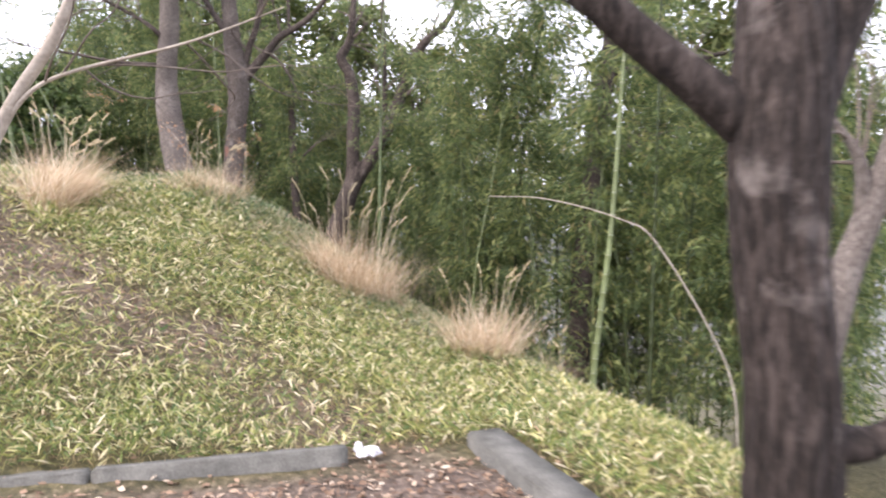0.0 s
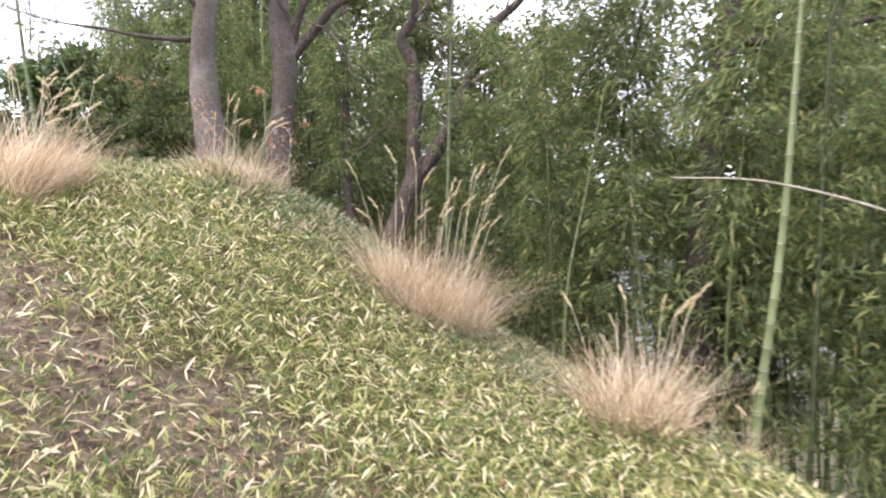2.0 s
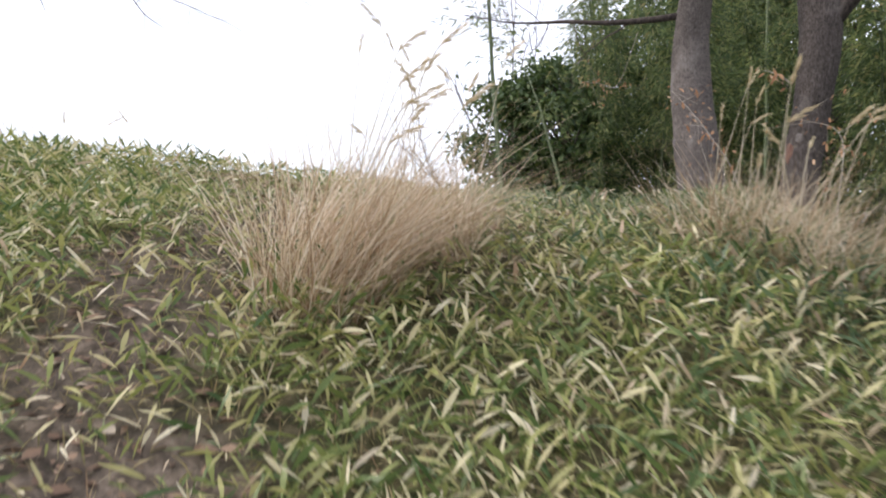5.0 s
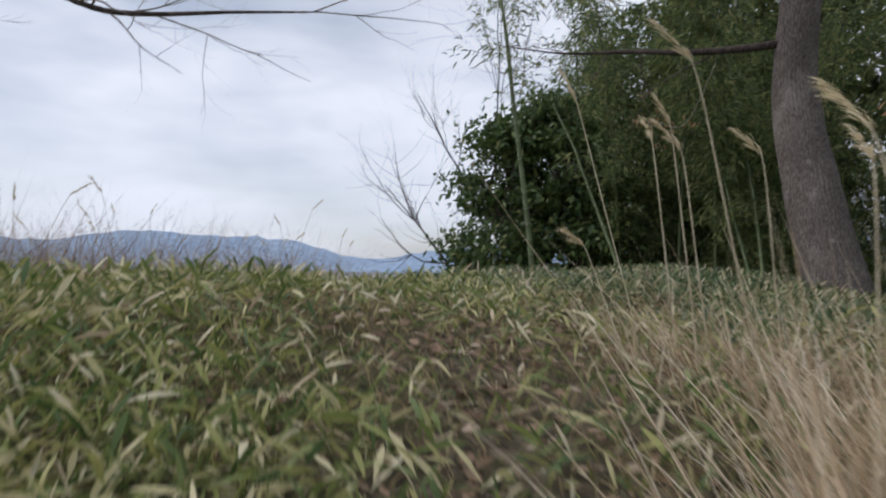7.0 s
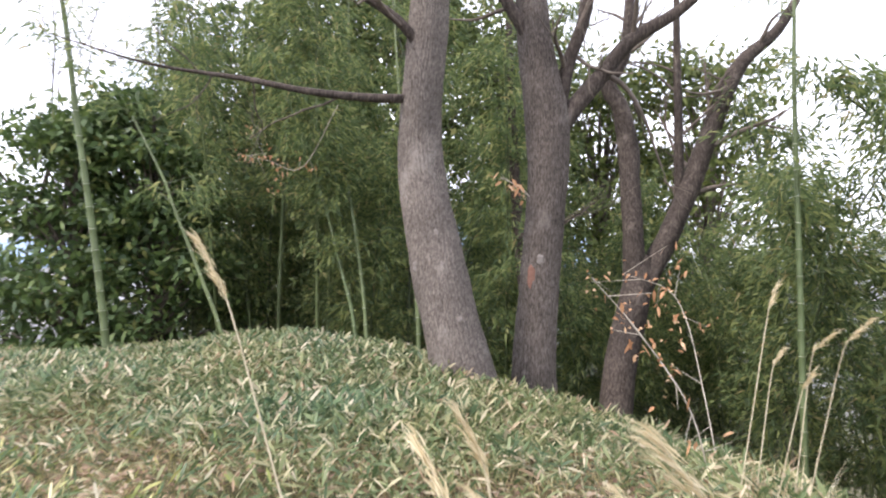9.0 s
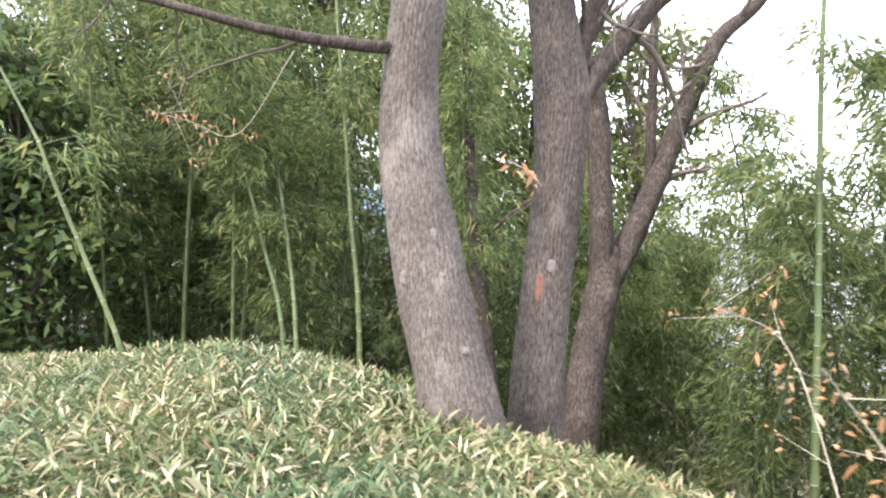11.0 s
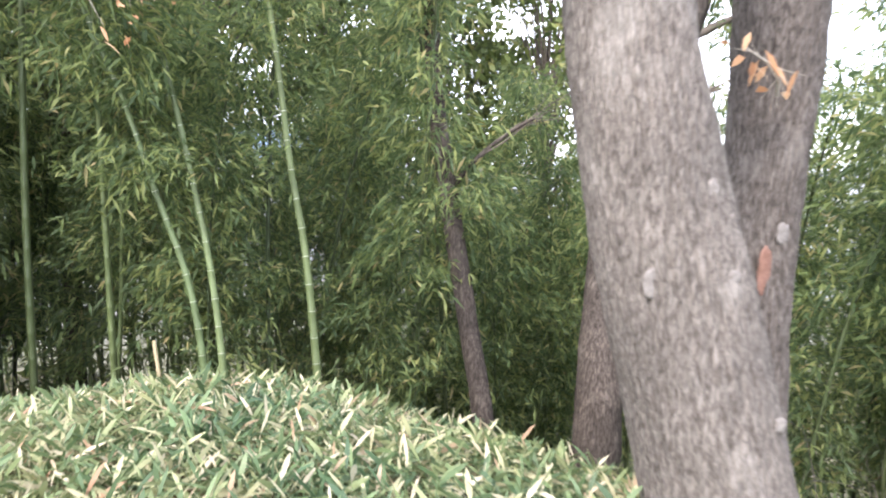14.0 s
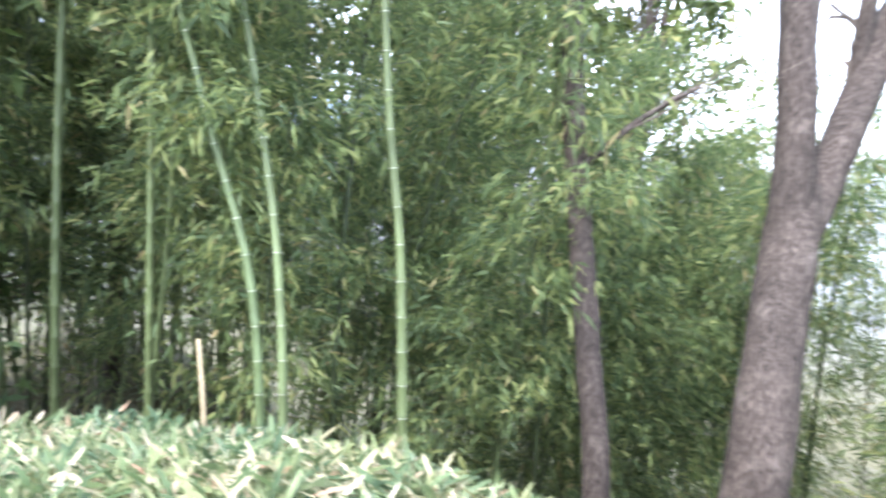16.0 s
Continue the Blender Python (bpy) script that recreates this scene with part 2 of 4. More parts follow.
def ground_material():
    m, tree, shader = surface("soil_and_litter", 0.95)
    mask = tree.nodes.new("ShaderNodeAttribute")
    mask.attribute_name = "trodden"
    fine, coarse, tiny = noise_of(tree, 16, 8), noise_of(tree, 1.7, 5), noise_of(tree, 70, 5)
    soil = ramp_of(tree, [(0.3, (0.075, 0.055, 0.042)), (0.5, (0.15, 0.112, 0.088)), (0.68, (0.26, 0.20, 0.16))], fine)
    thatch = ramp_of(tree, [(0.3, (0.04, 0.042, 0.018)), (0.5, (0.10, 0.09, 0.04)), (0.7, (0.20, 0.165, 0.09))], fine)
    tone = mixed(tree, thatch, soil, mask.outputs["Fac"])
    # far ground blends to a mottled grey
    far_ground = tree.nodes.new("ShaderNodeAttribute")
    far_ground.attribute_name = "far_ground"
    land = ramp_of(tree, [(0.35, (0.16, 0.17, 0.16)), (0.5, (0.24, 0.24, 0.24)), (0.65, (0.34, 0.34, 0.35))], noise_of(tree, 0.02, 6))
    tone = mixed(tree, tone, land, far_ground.outputs["Fac"])
    tone = mixed(tree, tone, ramp_of(tree, [(0.3, (0.6,) * 3), (0.65, (1.0,) * 3)], coarse), 0.6, "MULTIPLY")
    tone = mixed(tree, tone, ramp_of(tree, [(0.35, (0.5,) * 3), (0.6, (1.0,) * 3)], tiny), 0.7, "MULTIPLY")
    tree.links.new(tone, shader.inputs["Base Color"])
    tree.links.new(bump_of(tree, mixed(tree, fine, tiny, 0.4), 0.8, 0.03), shader.inputs["Normal"])
    return m


MAT["ground"] = ground_material()


# ---- mesh helpers ----
def ramp01(a, b, v):
    q = np.clip((np.asarray(v, float) - a) / (b - a), 0, 1)
    return q * q * (3 - 2 * q)


def height(x, y):
    """The mound: a slope that climbs to a flat top, and falls away to the bamboo and the plain."""
    x, y = np.asarray(x, float), np.asarray(y, float)
    up = -0.55 * x + 0.72 * (y - 4.5)
    side = x + 0.35 * y
    z = 2.45 * ramp01(0.2, 6.8, up) * (1 - ramp01(-0.6, 4.3, side)) - 3.0 * ramp01(2.9, 8.5, side) - 3.9 * ramp01(13.0, 21, y - 2.2 * ramp01(-4.9, -7.4, x) - 1.1 * ramp01(-7.0, -9.0, x)) - 0.12
    z = z + 0.05 * np.sin(1.9 * x + 0.7 * y) * np.sin(1.3 * y - 0.8 * x) * ramp01(0.4, 2, up)
    z = z - 0.07 * np.clip(-7.6 - x, 0, 8) - 2.2 * ramp01(-13.5, -20, x)
    z = z - 0.10 * ramp01(10.5, 13, y) - 0.22 * ramp01(10.8, 13.6, y) * ramp01(-8.0, -6.2, x)
    z = z - 0.22 * np.exp(-((x + 4.6) ** 2 + (y - 10.2) ** 2) / 5.0) + 0.12 * np.exp(-((x + 6.1) ** 2 + (y - 15.0) ** 2) / 1.1) - 0.2 * np.exp(-((x + 10.2) ** 2 / 4.5 + (y - 17.0) ** 2 / 2.5))
    z = z + 0.26 * np.exp(-((x + 6.75) ** 2 / 0.7 + (y - 16.9) ** 2 / 1.2))
    far = np.hypot(x + 5, y - 10)
    return z - 46 * ramp01(14, 150, far)


LANE = np.array([(-0.7, -3.0), (-0.5, 2.5), (-0.35, 4.2), (-1.1, 5.0), (-2.2, 5.7), (-3.4, 6.15), (-4.6, 6.5), (-5.3, 7.2), (-5.8, 8.2), (-6.6, 9.6)])


def lane_distance(x, y):
    p = np.stack([np.ravel(x), np.ravel(y)], 1)
    best = np.full(len(p), 99.0)
    for a, b in zip(LANE[:-1], LANE[1:]):
        d = b - a
        s = np.clip(((p - a) @ d) / (d @ d), 0, 1)
        best = np.minimum(best, np.linalg.norm(p - a - s[:, None] * d, axis=1))
    return best.reshape(np.shape(x))


def trodden(x, y):
    wobble = 0.16 * np.sin(3.1 * x + 1.3) * np.sin(2.7 * y) + 0.08 * np.sin(9 * x - 4 * y)
    lane = (1 - ramp01(0.18, 0.72, lane_distance(x, y) + 1.5 * wobble)) * (0.62 - 0.12 * ramp01(6.9, 8.0, y) + 0.2 * ramp01(5.6, 6.2, y) * (1 - ramp01(6.8, 7.4, y)))
    yard = ramp01(-2.9, -2.4, x) * (1 - ramp01(0.35, 0.75, x + 0.3 * (np.asarray(y) - 4))) * (1 - ramp01(4.0, 4.35, np.asarray(y) - 0.27 * (np.asarray(x) + 0.6)))
    return np.clip(np.maximum(lane, yard), 0, 1)


def worn(x, y):
    """The open top of the mound, where the cover is short and brown leaves lie between it."""
    x, y = np.asarray(x, float), np.asarray(y, float)
    return ramp01(6.9, 8.3, y) * (1 - ramp01(10.8, 13.4, y + 0.5 * np.sin(1.7 * x))) * (1 - ramp01(-4.9, -3.7, x)) * (0.75 + 0.25 * np.sin(2.9 * x + 1) * np.sin(3.3 * y))


def raw_mesh(name, verts, faces_by_size, material, smooth=False):
    """A mesh straight from arrays. faces_by_size: arrays of vertex numbers, one row a face."""
    me = bpy.data.meshes.new(name)
    me.vertices.add(len(verts))
    me.vertices.foreach_set("co", np.asarray(verts, np.float32).ravel())
    total = np.concatenate([np.full(len(f), f.shape[1]) for f in faces_by_size])
    loops = np.concatenate([f.ravel() for f in faces_by_size])
    me.loops.add(len(loops))
    me.loops.foreach_set("vertex_index", loops.astype(np.int32))
    me.polygons.add(len(total))
    me.polygons.foreach_set("loop_start", np.concatenate([[0], np.cumsum(total)[:-1]]).astype(np.int32))
    me.polygons.foreach_set("loop_total", total.astype(np.int32))
    me.polygons.foreach_set("use_smooth", np.full(len(total), smooth))
    me.update(calc_edges=True)
    me.materials.append(material)
    return me


def part(name, me, parent=None, label="", kind=""):
    ob = new(name, me)
    ob.parent = parent
    return tagged(ob, label, kind=kind)


def thing(name, label, category, place=(0, 0, 0), group="", kind=""):
    ob = new(name)
    ob.empty_display_size = 0.1
    ob.location = place
    return tagged(ob, label, category, group, kind)


def unit(v):
    return v / np.maximum(np.linalg.norm(v, axis=-1, keepdims=True), 1e-9)


def leaves(name, base, way, length, width, material, droop=0.3, rng=None, lean=None, simple=False):
    """Many pointed blades in one mesh: from base along way, bent down by droop."""
    n = len(base)
    rng = rng or np.random.default_rng(1)
    way = unit(way)
    spin = unit(np.cross(way, rng.normal(size=(n, 3)))) if lean is None else unit(np.cross(way, lean))
    L, W = length[:, None], width[:, None] / 2
    down = np.array([0, 0, -1.0])
    mid = base + way * L * 0.45 + down * L * droop * 0.2
    tip = base + way * L + down * L * droop * 0.95
    if simple:
        verts = np.stack([base, mid + spin * W, tip, mid - spin * W], 1).reshape(-1, 3)
        return raw_mesh(name, verts, [np.arange(n * 4).reshape(-1, 4)], material)
    far = base + way * L * 0.78 + down * L * droop * 0.58
    verts = np.stack([base, mid + spin * W, mid - spin * W, far + spin * W * 0.7, far - spin * W * 0.7, tip], 1).reshape(-1, 3)
    o = np.arange(n)[:, None] * 6
    quads = np.concatenate([o + [1, 2, 4, 3]], 0)
    tris = np.concatenate([o + [0, 2, 1], o + [3, 4, 5]], 0)
    return raw_mesh(name, verts, [quads, tris], material)


def spline(points, count):
    """A smooth line through points, and radii if they have a fourth number."""
    p = np.asarray(points, float)
    p = np.concatenate([[2 * p[0] - p[1]], p, [2 * p[-1] - p[-2]]])
    out = []
    for v in np.linspace(0, len(p) - 3 - 1e-6, count):
        i, s = int(v), v - int(v)
        a, b, c, d = p[i : i + 4]
        out.append(0.5 * (2 * b + (c - a) * s + (2 * a - 5 * b + 4 * c - d) * s * s + (3 * b - a - 3 * c + d) * s**3))
    return np.array(out)


def tube_arrays(line, sides, rough=0.0, seed=0, grooves=0):
    """Rings round a line of (x, y, z, radius)."""
    line = np.asarray(line, float)
    c, r = line[:, :3], line[:, 3]
    t = unit(np.gradient(c, axis=0))
    ref = np.where(np.abs(t[:, 2:]) > 0.92, [[1.0, 0, 0]], [[0, 0, 1.0]])
    u = unit(np.cross(t, ref))
    for i in range(1, len(u)):
        u[i] = unit(u[i - 1] - t[i] * (u[i - 1] @ t[i]))
    v = np.cross(t, u)
    a = np.linspace(0, 2 * np.pi, sides, endpoint=False)
    ring = u[:, None] * np.cos(a)[None, :, None] + v[:, None] * np.sin(a)[None, :, None]
    rr = np.repeat(r[:, None], sides, 1)
    if rough:
        rng = np.random.default_rng(seed)
        run = np.concatenate([[0], np.cumsum(np.linalg.norm(np.diff(c, axis=0), axis=1))])[:, None]
        for k in range(1, 5):
            ph = rng.uniform(0, 6.28, 3)
            rr = rr * (1 + rough * 0.5 / k * np.sin(k * a[None] + ph[0] + 1.4 * np.sin(run * 0.9 * k + ph[1])) * np.cos(run * 1.7 * k + ph[2]))
        if grooves:
            ph = rng.uniform(0, 6.28, 4)
            wave = np.sin(grooves * a[None] + 2.4 * np.sin(run * 2.6 + ph[0]) + 1.1 * np.sin(run * 7 + 5 * a[None] + ph[1]))
            cut = np.sin(run * 19 + 4 * np.sin(3 * a[None] + ph[2]) + ph[3])
            rr = rr - 0.012 * np.clip(-wave, 0, 1) ** 2 - 0.004 * np.clip(cut, 0, 1) + rng.normal(0, 0.0015, rr.shape)
    verts = (c[:, None] + ring * rr[..., None]).reshape(-1, 3)
    n = len(line)
    i, j = np.meshgrid(np.arange(n - 1), np.arange(sides), indexing="ij")
    q = np.stack([i * sides + j, i * sides + (j + 1) % sides, (i + 1) * sides + (j + 1) % sides, (i + 1) * sides + j], -1).reshape(-1, 4)
    return verts, q


def tubes(name, lines, sides, material, rough=0.0, seed=0, grooves=0):
    vs, qs, o = [], [], 0
    for k, line in enumerate(lines):
        v, q = tube_arrays(line, sides, rough, seed + k, grooves)
        vs.append(v)
        qs.append(q + o)
        o += len(v)
    return raw_mesh(name, np.concatenate(vs), [np.concatenate(qs)], material, True)


def grow(start, way, length, radius, rng, depth=0, spread=0.6, rise=0.15, out=None, most=3, forks=4):
    """A limb that wanders and forks: lines of (x, y, z, radius)."""
    out = [] if out is None else out
    steps = 7
    p, w, line = np.array(start, float), unit(np.array(way, float)), []
    for i in range(steps):
        line.append((*p, radius * (1 - 0.75 * i / (steps - 1))))
        w = unit(w + rng.normal(0, 0.16, 3) + [0, 0, rise * 0.3])
        p = p + w * length / (steps - 1)
    out.append(spline(line, 12 if depth < 2 else 7))
    if depth < most:
        for _ in range(forks):
            k = rng.integers(2, steps)
            side = unit(unit(np.array(line[k][:3]) - np.array(line[k - 1][:3])) + rng.normal(0, spread, 3) + [0, 0, rise])
            grow(line[k][:3], side, length * rng.uniform(0.4, 0.65), line[k][3] * 0.6, rng, depth + 1, spread, rise, out, most, forks)
    return out


# ---- ground and distance ----
def reach(a, b, step, limit):
    inner = np.arange(a, b + step / 2, step)
    grow_out = [step]
    while sum(grow_out) < limit:
        grow_out.append(grow_out[-1] * 1.28)
    out = np.cumsum(grow_out)
    return np.concatenate([(a - out)[::-1], inner, b + out])


gx, gy = np.meshgrid(reach(-14, 7, 0.2, 4600), reach(-3, 22, 0.2, 4600), indexing="ij")
nx, ny = gx.shape
gi, gj = np.meshgrid(np.arange(nx - 1), np.arange(ny - 1), indexing="ij")
cells = np.stack([gi * ny + gj, (gi + 1) * ny + gj, (gi + 1) * ny + gj + 1, gi * ny + gj + 1], -1).reshape(-1, 4)
rng = np.random.default_rng(3)
gz = height(gx, gy) + rng.normal(0, 0.008, gx.shape) * (np.hypot(gx, gy) < 30)
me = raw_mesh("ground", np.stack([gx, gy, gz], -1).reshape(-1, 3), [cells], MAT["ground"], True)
mask = me.attributes.new("trodden", "FLOAT", "POINT")
mask.data.foreach_set("value", trodden(gx, gy).astype(np.float32).ravel())
# grey blend for the ground: none within 150 m, full past 400 m
plain = me.attributes.new("far_ground", "FLOAT", "POINT")
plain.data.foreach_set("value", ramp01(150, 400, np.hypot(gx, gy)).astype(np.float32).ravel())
tagged(new("ground", me), "brown soil mound with a trodden dirt path", "ground", kind="structure")


def far_hills():
    a = np.radians(np.linspace(-10, 120, 160))
    rng = np.random.default_rng(8)
    top = 95 + 70 * np.sin(a * 5.1 + 0.6) * np.sin(a * 2.3) + 35 * np.sin(a * 13 + 1) + 18 * np.sin(a * 29) + rng.normal(0, 5, len(a))
    rows = [(3300, -60 + 0 * top), (3500, top * 0.55), (3750, top + 40), (4100, 0.5 * top)]
    v = np.concatenate([np.stack([-d * np.sin(a), d * np.cos(a), z], 1) for d, z in rows])
    n = len(a)
    i, j = np.meshgrid(np.arange(3), np.arange(n - 1), indexing="ij")
    q = np.stack([i * n + j, i * n + j + 1, (i + 1) * n + j + 1, (i + 1) * n + j], -1).reshape(-1, 4)
    tagged(new("backdrop", raw_mesh("backdrop", v, [q], MAT["mountain"], True)), "range of hills tinted haze blue beyond the plain", "hills", kind="structure")


far_hills()


def box_arrays(w, d, h, roof=0.0):
    x, y = w / 2, d / 2
    v = [(-x, -y, 0), (x, -y, 0), (x, y, 0), (-x, y, 0), (-x, -y, h), (x, -y, h), (x, y, h), (-x, y, h)]
    return np.array(v, float), np.array([(0, 1, 5, 4), (1, 2, 6, 5), (2, 3, 7, 6), (3, 0, 4, 7), (4, 5, 6, 7), (3, 2, 1, 0)])


def town():
    rng = np.random.default_rng(5)
    body = box_arrays(17, 12, 7.5)
    wall = raw_mesh("wall", *[body[0], [body[1]]], MAT["house_wall"])
    rv = np.array([(-9, -6.6, 7.4), (9, -6.6, 7.4), (9, 6.6, 7.4), (-9, 6.6, 7.4), (-9, 0, 11), (9, 0, 11)], float)
    roof = raw_mesh("roof", rv, [np.array([(0, 1, 5, 4), (2, 3, 4, 5), (3, 2, 1, 0)]), np.array([(0, 4, 3), (1, 2, 5)])], MAT["house_roof"])
    first = thing("house", "small pale house with a grey roof far off", "house", group="houses on the plain")
    part("wall", wall, first)
    part("roof", roof, first)
    for k in range(260):
        a, d = radians(rng.uniform(30, 72)), rng.uniform(520, 2300)
        x, y = -d * math.sin(a), d * math.cos(a)
        m = pose(x, y, float(height(x, y)) - 0.3, 0, 0, rng.uniform(0, 180))
        if k:
            size = rng.uniform(0.8, 2.3)
            copy_thing(first, m).scale = (size, size, size * 0.8)
        else:
            first.matrix_basis = m


town()


# ---- trees ----
def oak(label, trunk, limbs, material, seed, sides=40, grooves=15, rough=0.12, twigs=True, name="tree", limb_material=None):
    """A tree from its trunk line and limb lines, each of (x, y, z, radius), with fine twigs grown from the limbs."""
    rng = np.random.default_rng(seed)
    root = thing(name, label, "tree", trunk[0][:3])
    o = np.array([*trunk[0][:3], 0])
    n = max(30, int(14 * sum(np.linalg.norm(np.diff(np.array(trunk)[:, :3], axis=0), axis=1)) * (2 if grooves else 1)))
    part("trunk", tubes("trunk", [spline(trunk, n) - o], sides, material, rough, seed, grooves), root)
    fine = []
    for k, limb in enumerate(limbs):
        line = spline(limb, 34) - o
        part("branch", tubes("branch", [line], 14, limb_material or material, 0.2, seed + 5 + k), root)
        if twigs:
            for i in rng.choice(np.arange(8, 34), 7, replace=False):
                t = unit(line[min(i + 1, 33), :3] - line[i - 1, :3])
                grow(line[i, :3], unit(t + rng.normal(0, 0.7, 3)), rng.uniform(0.6, 1.5), max(0.006, line[i, 3] * 0.4), rng, 1, 0.55, 0.1, fine, 3, 3)
    if fine:
        part("twig_mass", tubes("twig_mass", fine, 5, MAT["twig"]), root, kind="stuff")
    return root


first_oak = oak("grey-barked oak leaning from its base, bare of leaves",
    [(-5.54, 14.27, 1.4, 0.454), (-5.64, 14.31, 1.8, 0.356), (-5.76, 14.36, 2.2, 0.319), (-5.89, 14.41, 2.7, 0.297), (-6.01, 14.47, 3.2, 0.283), (-6.13, 14.54, 3.7, 0.270), (-6.24, 14.60, 4.25, 0.251), (-6.26, 14.62, 4.9, 0.227), (-6.16, 14.59, 6.1, 0.205), (-6.16, 14.59, 8.5, 0.151), (-6.06, 14.64, 11.5, 0.076)],
    [[(-6.2, 14.6, 5.1, 0.055), (-6.72, 14.4, 5.07, 0.045), (-7.35, 14.3, 5.12, 0.036), (-8.04, 14.24, 5.25, 0.028), (-9.0, 14.18, 5.4, 0.014), (-10.0, 14.1, 5.7, 0.006)],
     [(-6.2, 14.6, 5.5, 0.06), (-6.45, 14.4, 5.85, 0.05), (-7.0, 14.3, 6.2, 0.04), (-8.4, 14.0, 6.9, 0.02)],
     [(-6.1, 14.6, 6.8, 0.07), (-5.6, 14.2, 7.8, 0.05), (-4.8, 13.8, 8.6, 0.03)]], MAT["oak_bark"], 11, 150, 40, limb_material=MAT["dark_bark"])
second_oak = oak("grey-brown oak forking beside its twin, bare of leaves",
    [(-5.06, 15.05, 1.1, 0.36), (-5.03, 15.1, 1.6, 0.28), (-5.0, 15.15, 2.35, 0.24), (-4.95, 15.2, 3.2, 0.222), (-4.9, 15.22, 3.9, 0.22), (-4.86, 15.24, 4.4, 0.24), (-4.86, 15.26, 5.0, 0.25), (-4.98, 15.28, 5.7, 0.21), (-5.05, 15.3, 6.5, 0.18), (-5.2, 15.3, 10, 0.09)],
    [[(-4.75, 15.25, 4.85, 0.13), (-4.53, 15.3, 5.16, 0.11), (-4.2, 15.36, 5.56, 0.095), (-3.88, 15.37, 5.95, 0.085), (-3.19, 15.4, 6.4, 0.06), (-2.3, 15.3, 7.4, 0.03)],
     [(-4.72, 15.3, 5.2, 0.09), (-4.6, 15.33, 5.7, 0.08), (-4.4, 15.34, 6.3, 0.07), (-4.2, 15.4, 7.6, 0.04)],
     [(-5.0, 15.25, 5.8, 0.08), (-5.6, 15.1, 6.8, 0.06), (-6.4, 14.9, 8.0, 0.03)]], MAT["brown_bark"], 12, 140, 38, limb_material=MAT["dark_bark"])


def knot(tree, place, size, label, material):
    """A healed branch scar: a low lumpy swelling on the bark."""
    bm = bmesh.new()
    bmesh.ops.create_icosphere(bm, subdivisions=3, radius=1)
    for v in bm.verts:
        lump = 1 + 0.35 * noise.noise(v.co * 2.1 + Vector(place))
        v.co = Vector((v.co.x * size[0], v.co.y * 0.011, v.co.z * size[1])) * lump * 0.85
    me = bpy.data.meshes.new("knot")
    bm.to_mesh(me)
    bm.free()
    me.materials.append(material)
    me.polygons.foreach_set("use_smooth", [True] * len(me.polygons))
    ob = part("knot", me, tree, label)
    ob.location = Vector(place) - tree.location


MAT["scar"] = plain_material("pale_bark_scar", [(0.3, (0.17, 0.145, 0.13)), (0.7, (0.30, 0.265, 0.24))], 16, 0.9)
MAT["red_scar"] = plain_material("reddish_bark_scar", [(0.3, (0.20, 0.10, 0.07)), (0.7, (0.30, 0.16, 0.12))], 16, 0.9)
for place, size in (((-6.06, 14.283, 3.66), (0.035, 0.06)), ((-6.19, 14.358, 4.15), (0.045, 0.05)), ((-6.26, 14.318, 3.33), (0.05, 0.07)), ((-5.81, 14.128, 2.82), (0.03, 0.035)), ((-5.99, 14.218, 3.36), (0.03, 0.03))):
    knot(first_oak, place, size, "pale healed branch scar", MAT["scar"])
knot(second_oak, (-4.96, 15.0, 3.4), (0.05, 0.07), "pale healed branch scar", MAT["scar"])
knot(second_oak, (-5.06, 15.0, 3.2), (0.05, 0.16), "reddish patch of stripped bark", MAT["red_scar"])
oak("dark oak with a low fork and crooked limbs",
    [(-3.55, 18.7, -4.4, 0.42), (-3.45, 18.9, -1.2, 0.33), (-3.32, 19.1, 0.9, 0.29), (-3.1, 19.4, 1.9, 0.275), (-2.8, 19.8, 2.9, 0.275), (-2.68, 19.95, 3.4, 0.22)],
    [[(-2.85, 19.8, 2.9, 0.22), (-2.85, 20.0, 4.2, 0.19), (-2.88, 20.23, 5.4, 0.19), (-3.0, 20.23, 6.2, 0.17), (-3.22, 20.2, 6.7, 0.15), (-2.9, 20.2, 7.4, 0.12), (-2.8, 20.2, 9.4, 0.06)],
     [(-2.72, 19.8, 2.9, 0.22), (-2.2, 20.05, 3.8, 0.2), (-1.6, 20.3, 5.0, 0.19), (-0.86, 20.34, 6.9, 0.15), (0.0, 20.4, 7.8, 0.10), (0.9, 20.5, 9.4, 0.04)],
     [(-1.9, 20.3, 4.4, 0.09), (-1.92, 20.3, 6.0, 0.085), (-1.95, 20.3, 9.0, 0.05)]], MAT["dark_bark"], 13, 60, 22)
oak("tall dark trunk rising out of the bamboo on the lower slope",
    [(2.95, 15.5, -4.6, 0.36), (3.13, 15.5, -1.8, 0.30), (3.31, 15.58, 0.45, 0.27), (3.53, 15.66, 2.8, 0.25), (3.86, 15.74, 5.16, 0.21), (4.0, 15.8, 6.5, 0.16), (4.2, 15.9, 11, 0.06)],
    [[(3.56, 15.66, 3.0, 0.09), (4.4, 15.7, 3.4, 0.07), (5.8, 15.8, 3.9, 0.03)], [(3.9, 15.75, 5.16, 0.10), (5.2, 15.81, 5.3, 0.08), (6.5, 15.9, 5.6, 0.06), (8.0, 16, 5.95, 0.03)]], MAT["dark_bark"], 14, 24, 11)
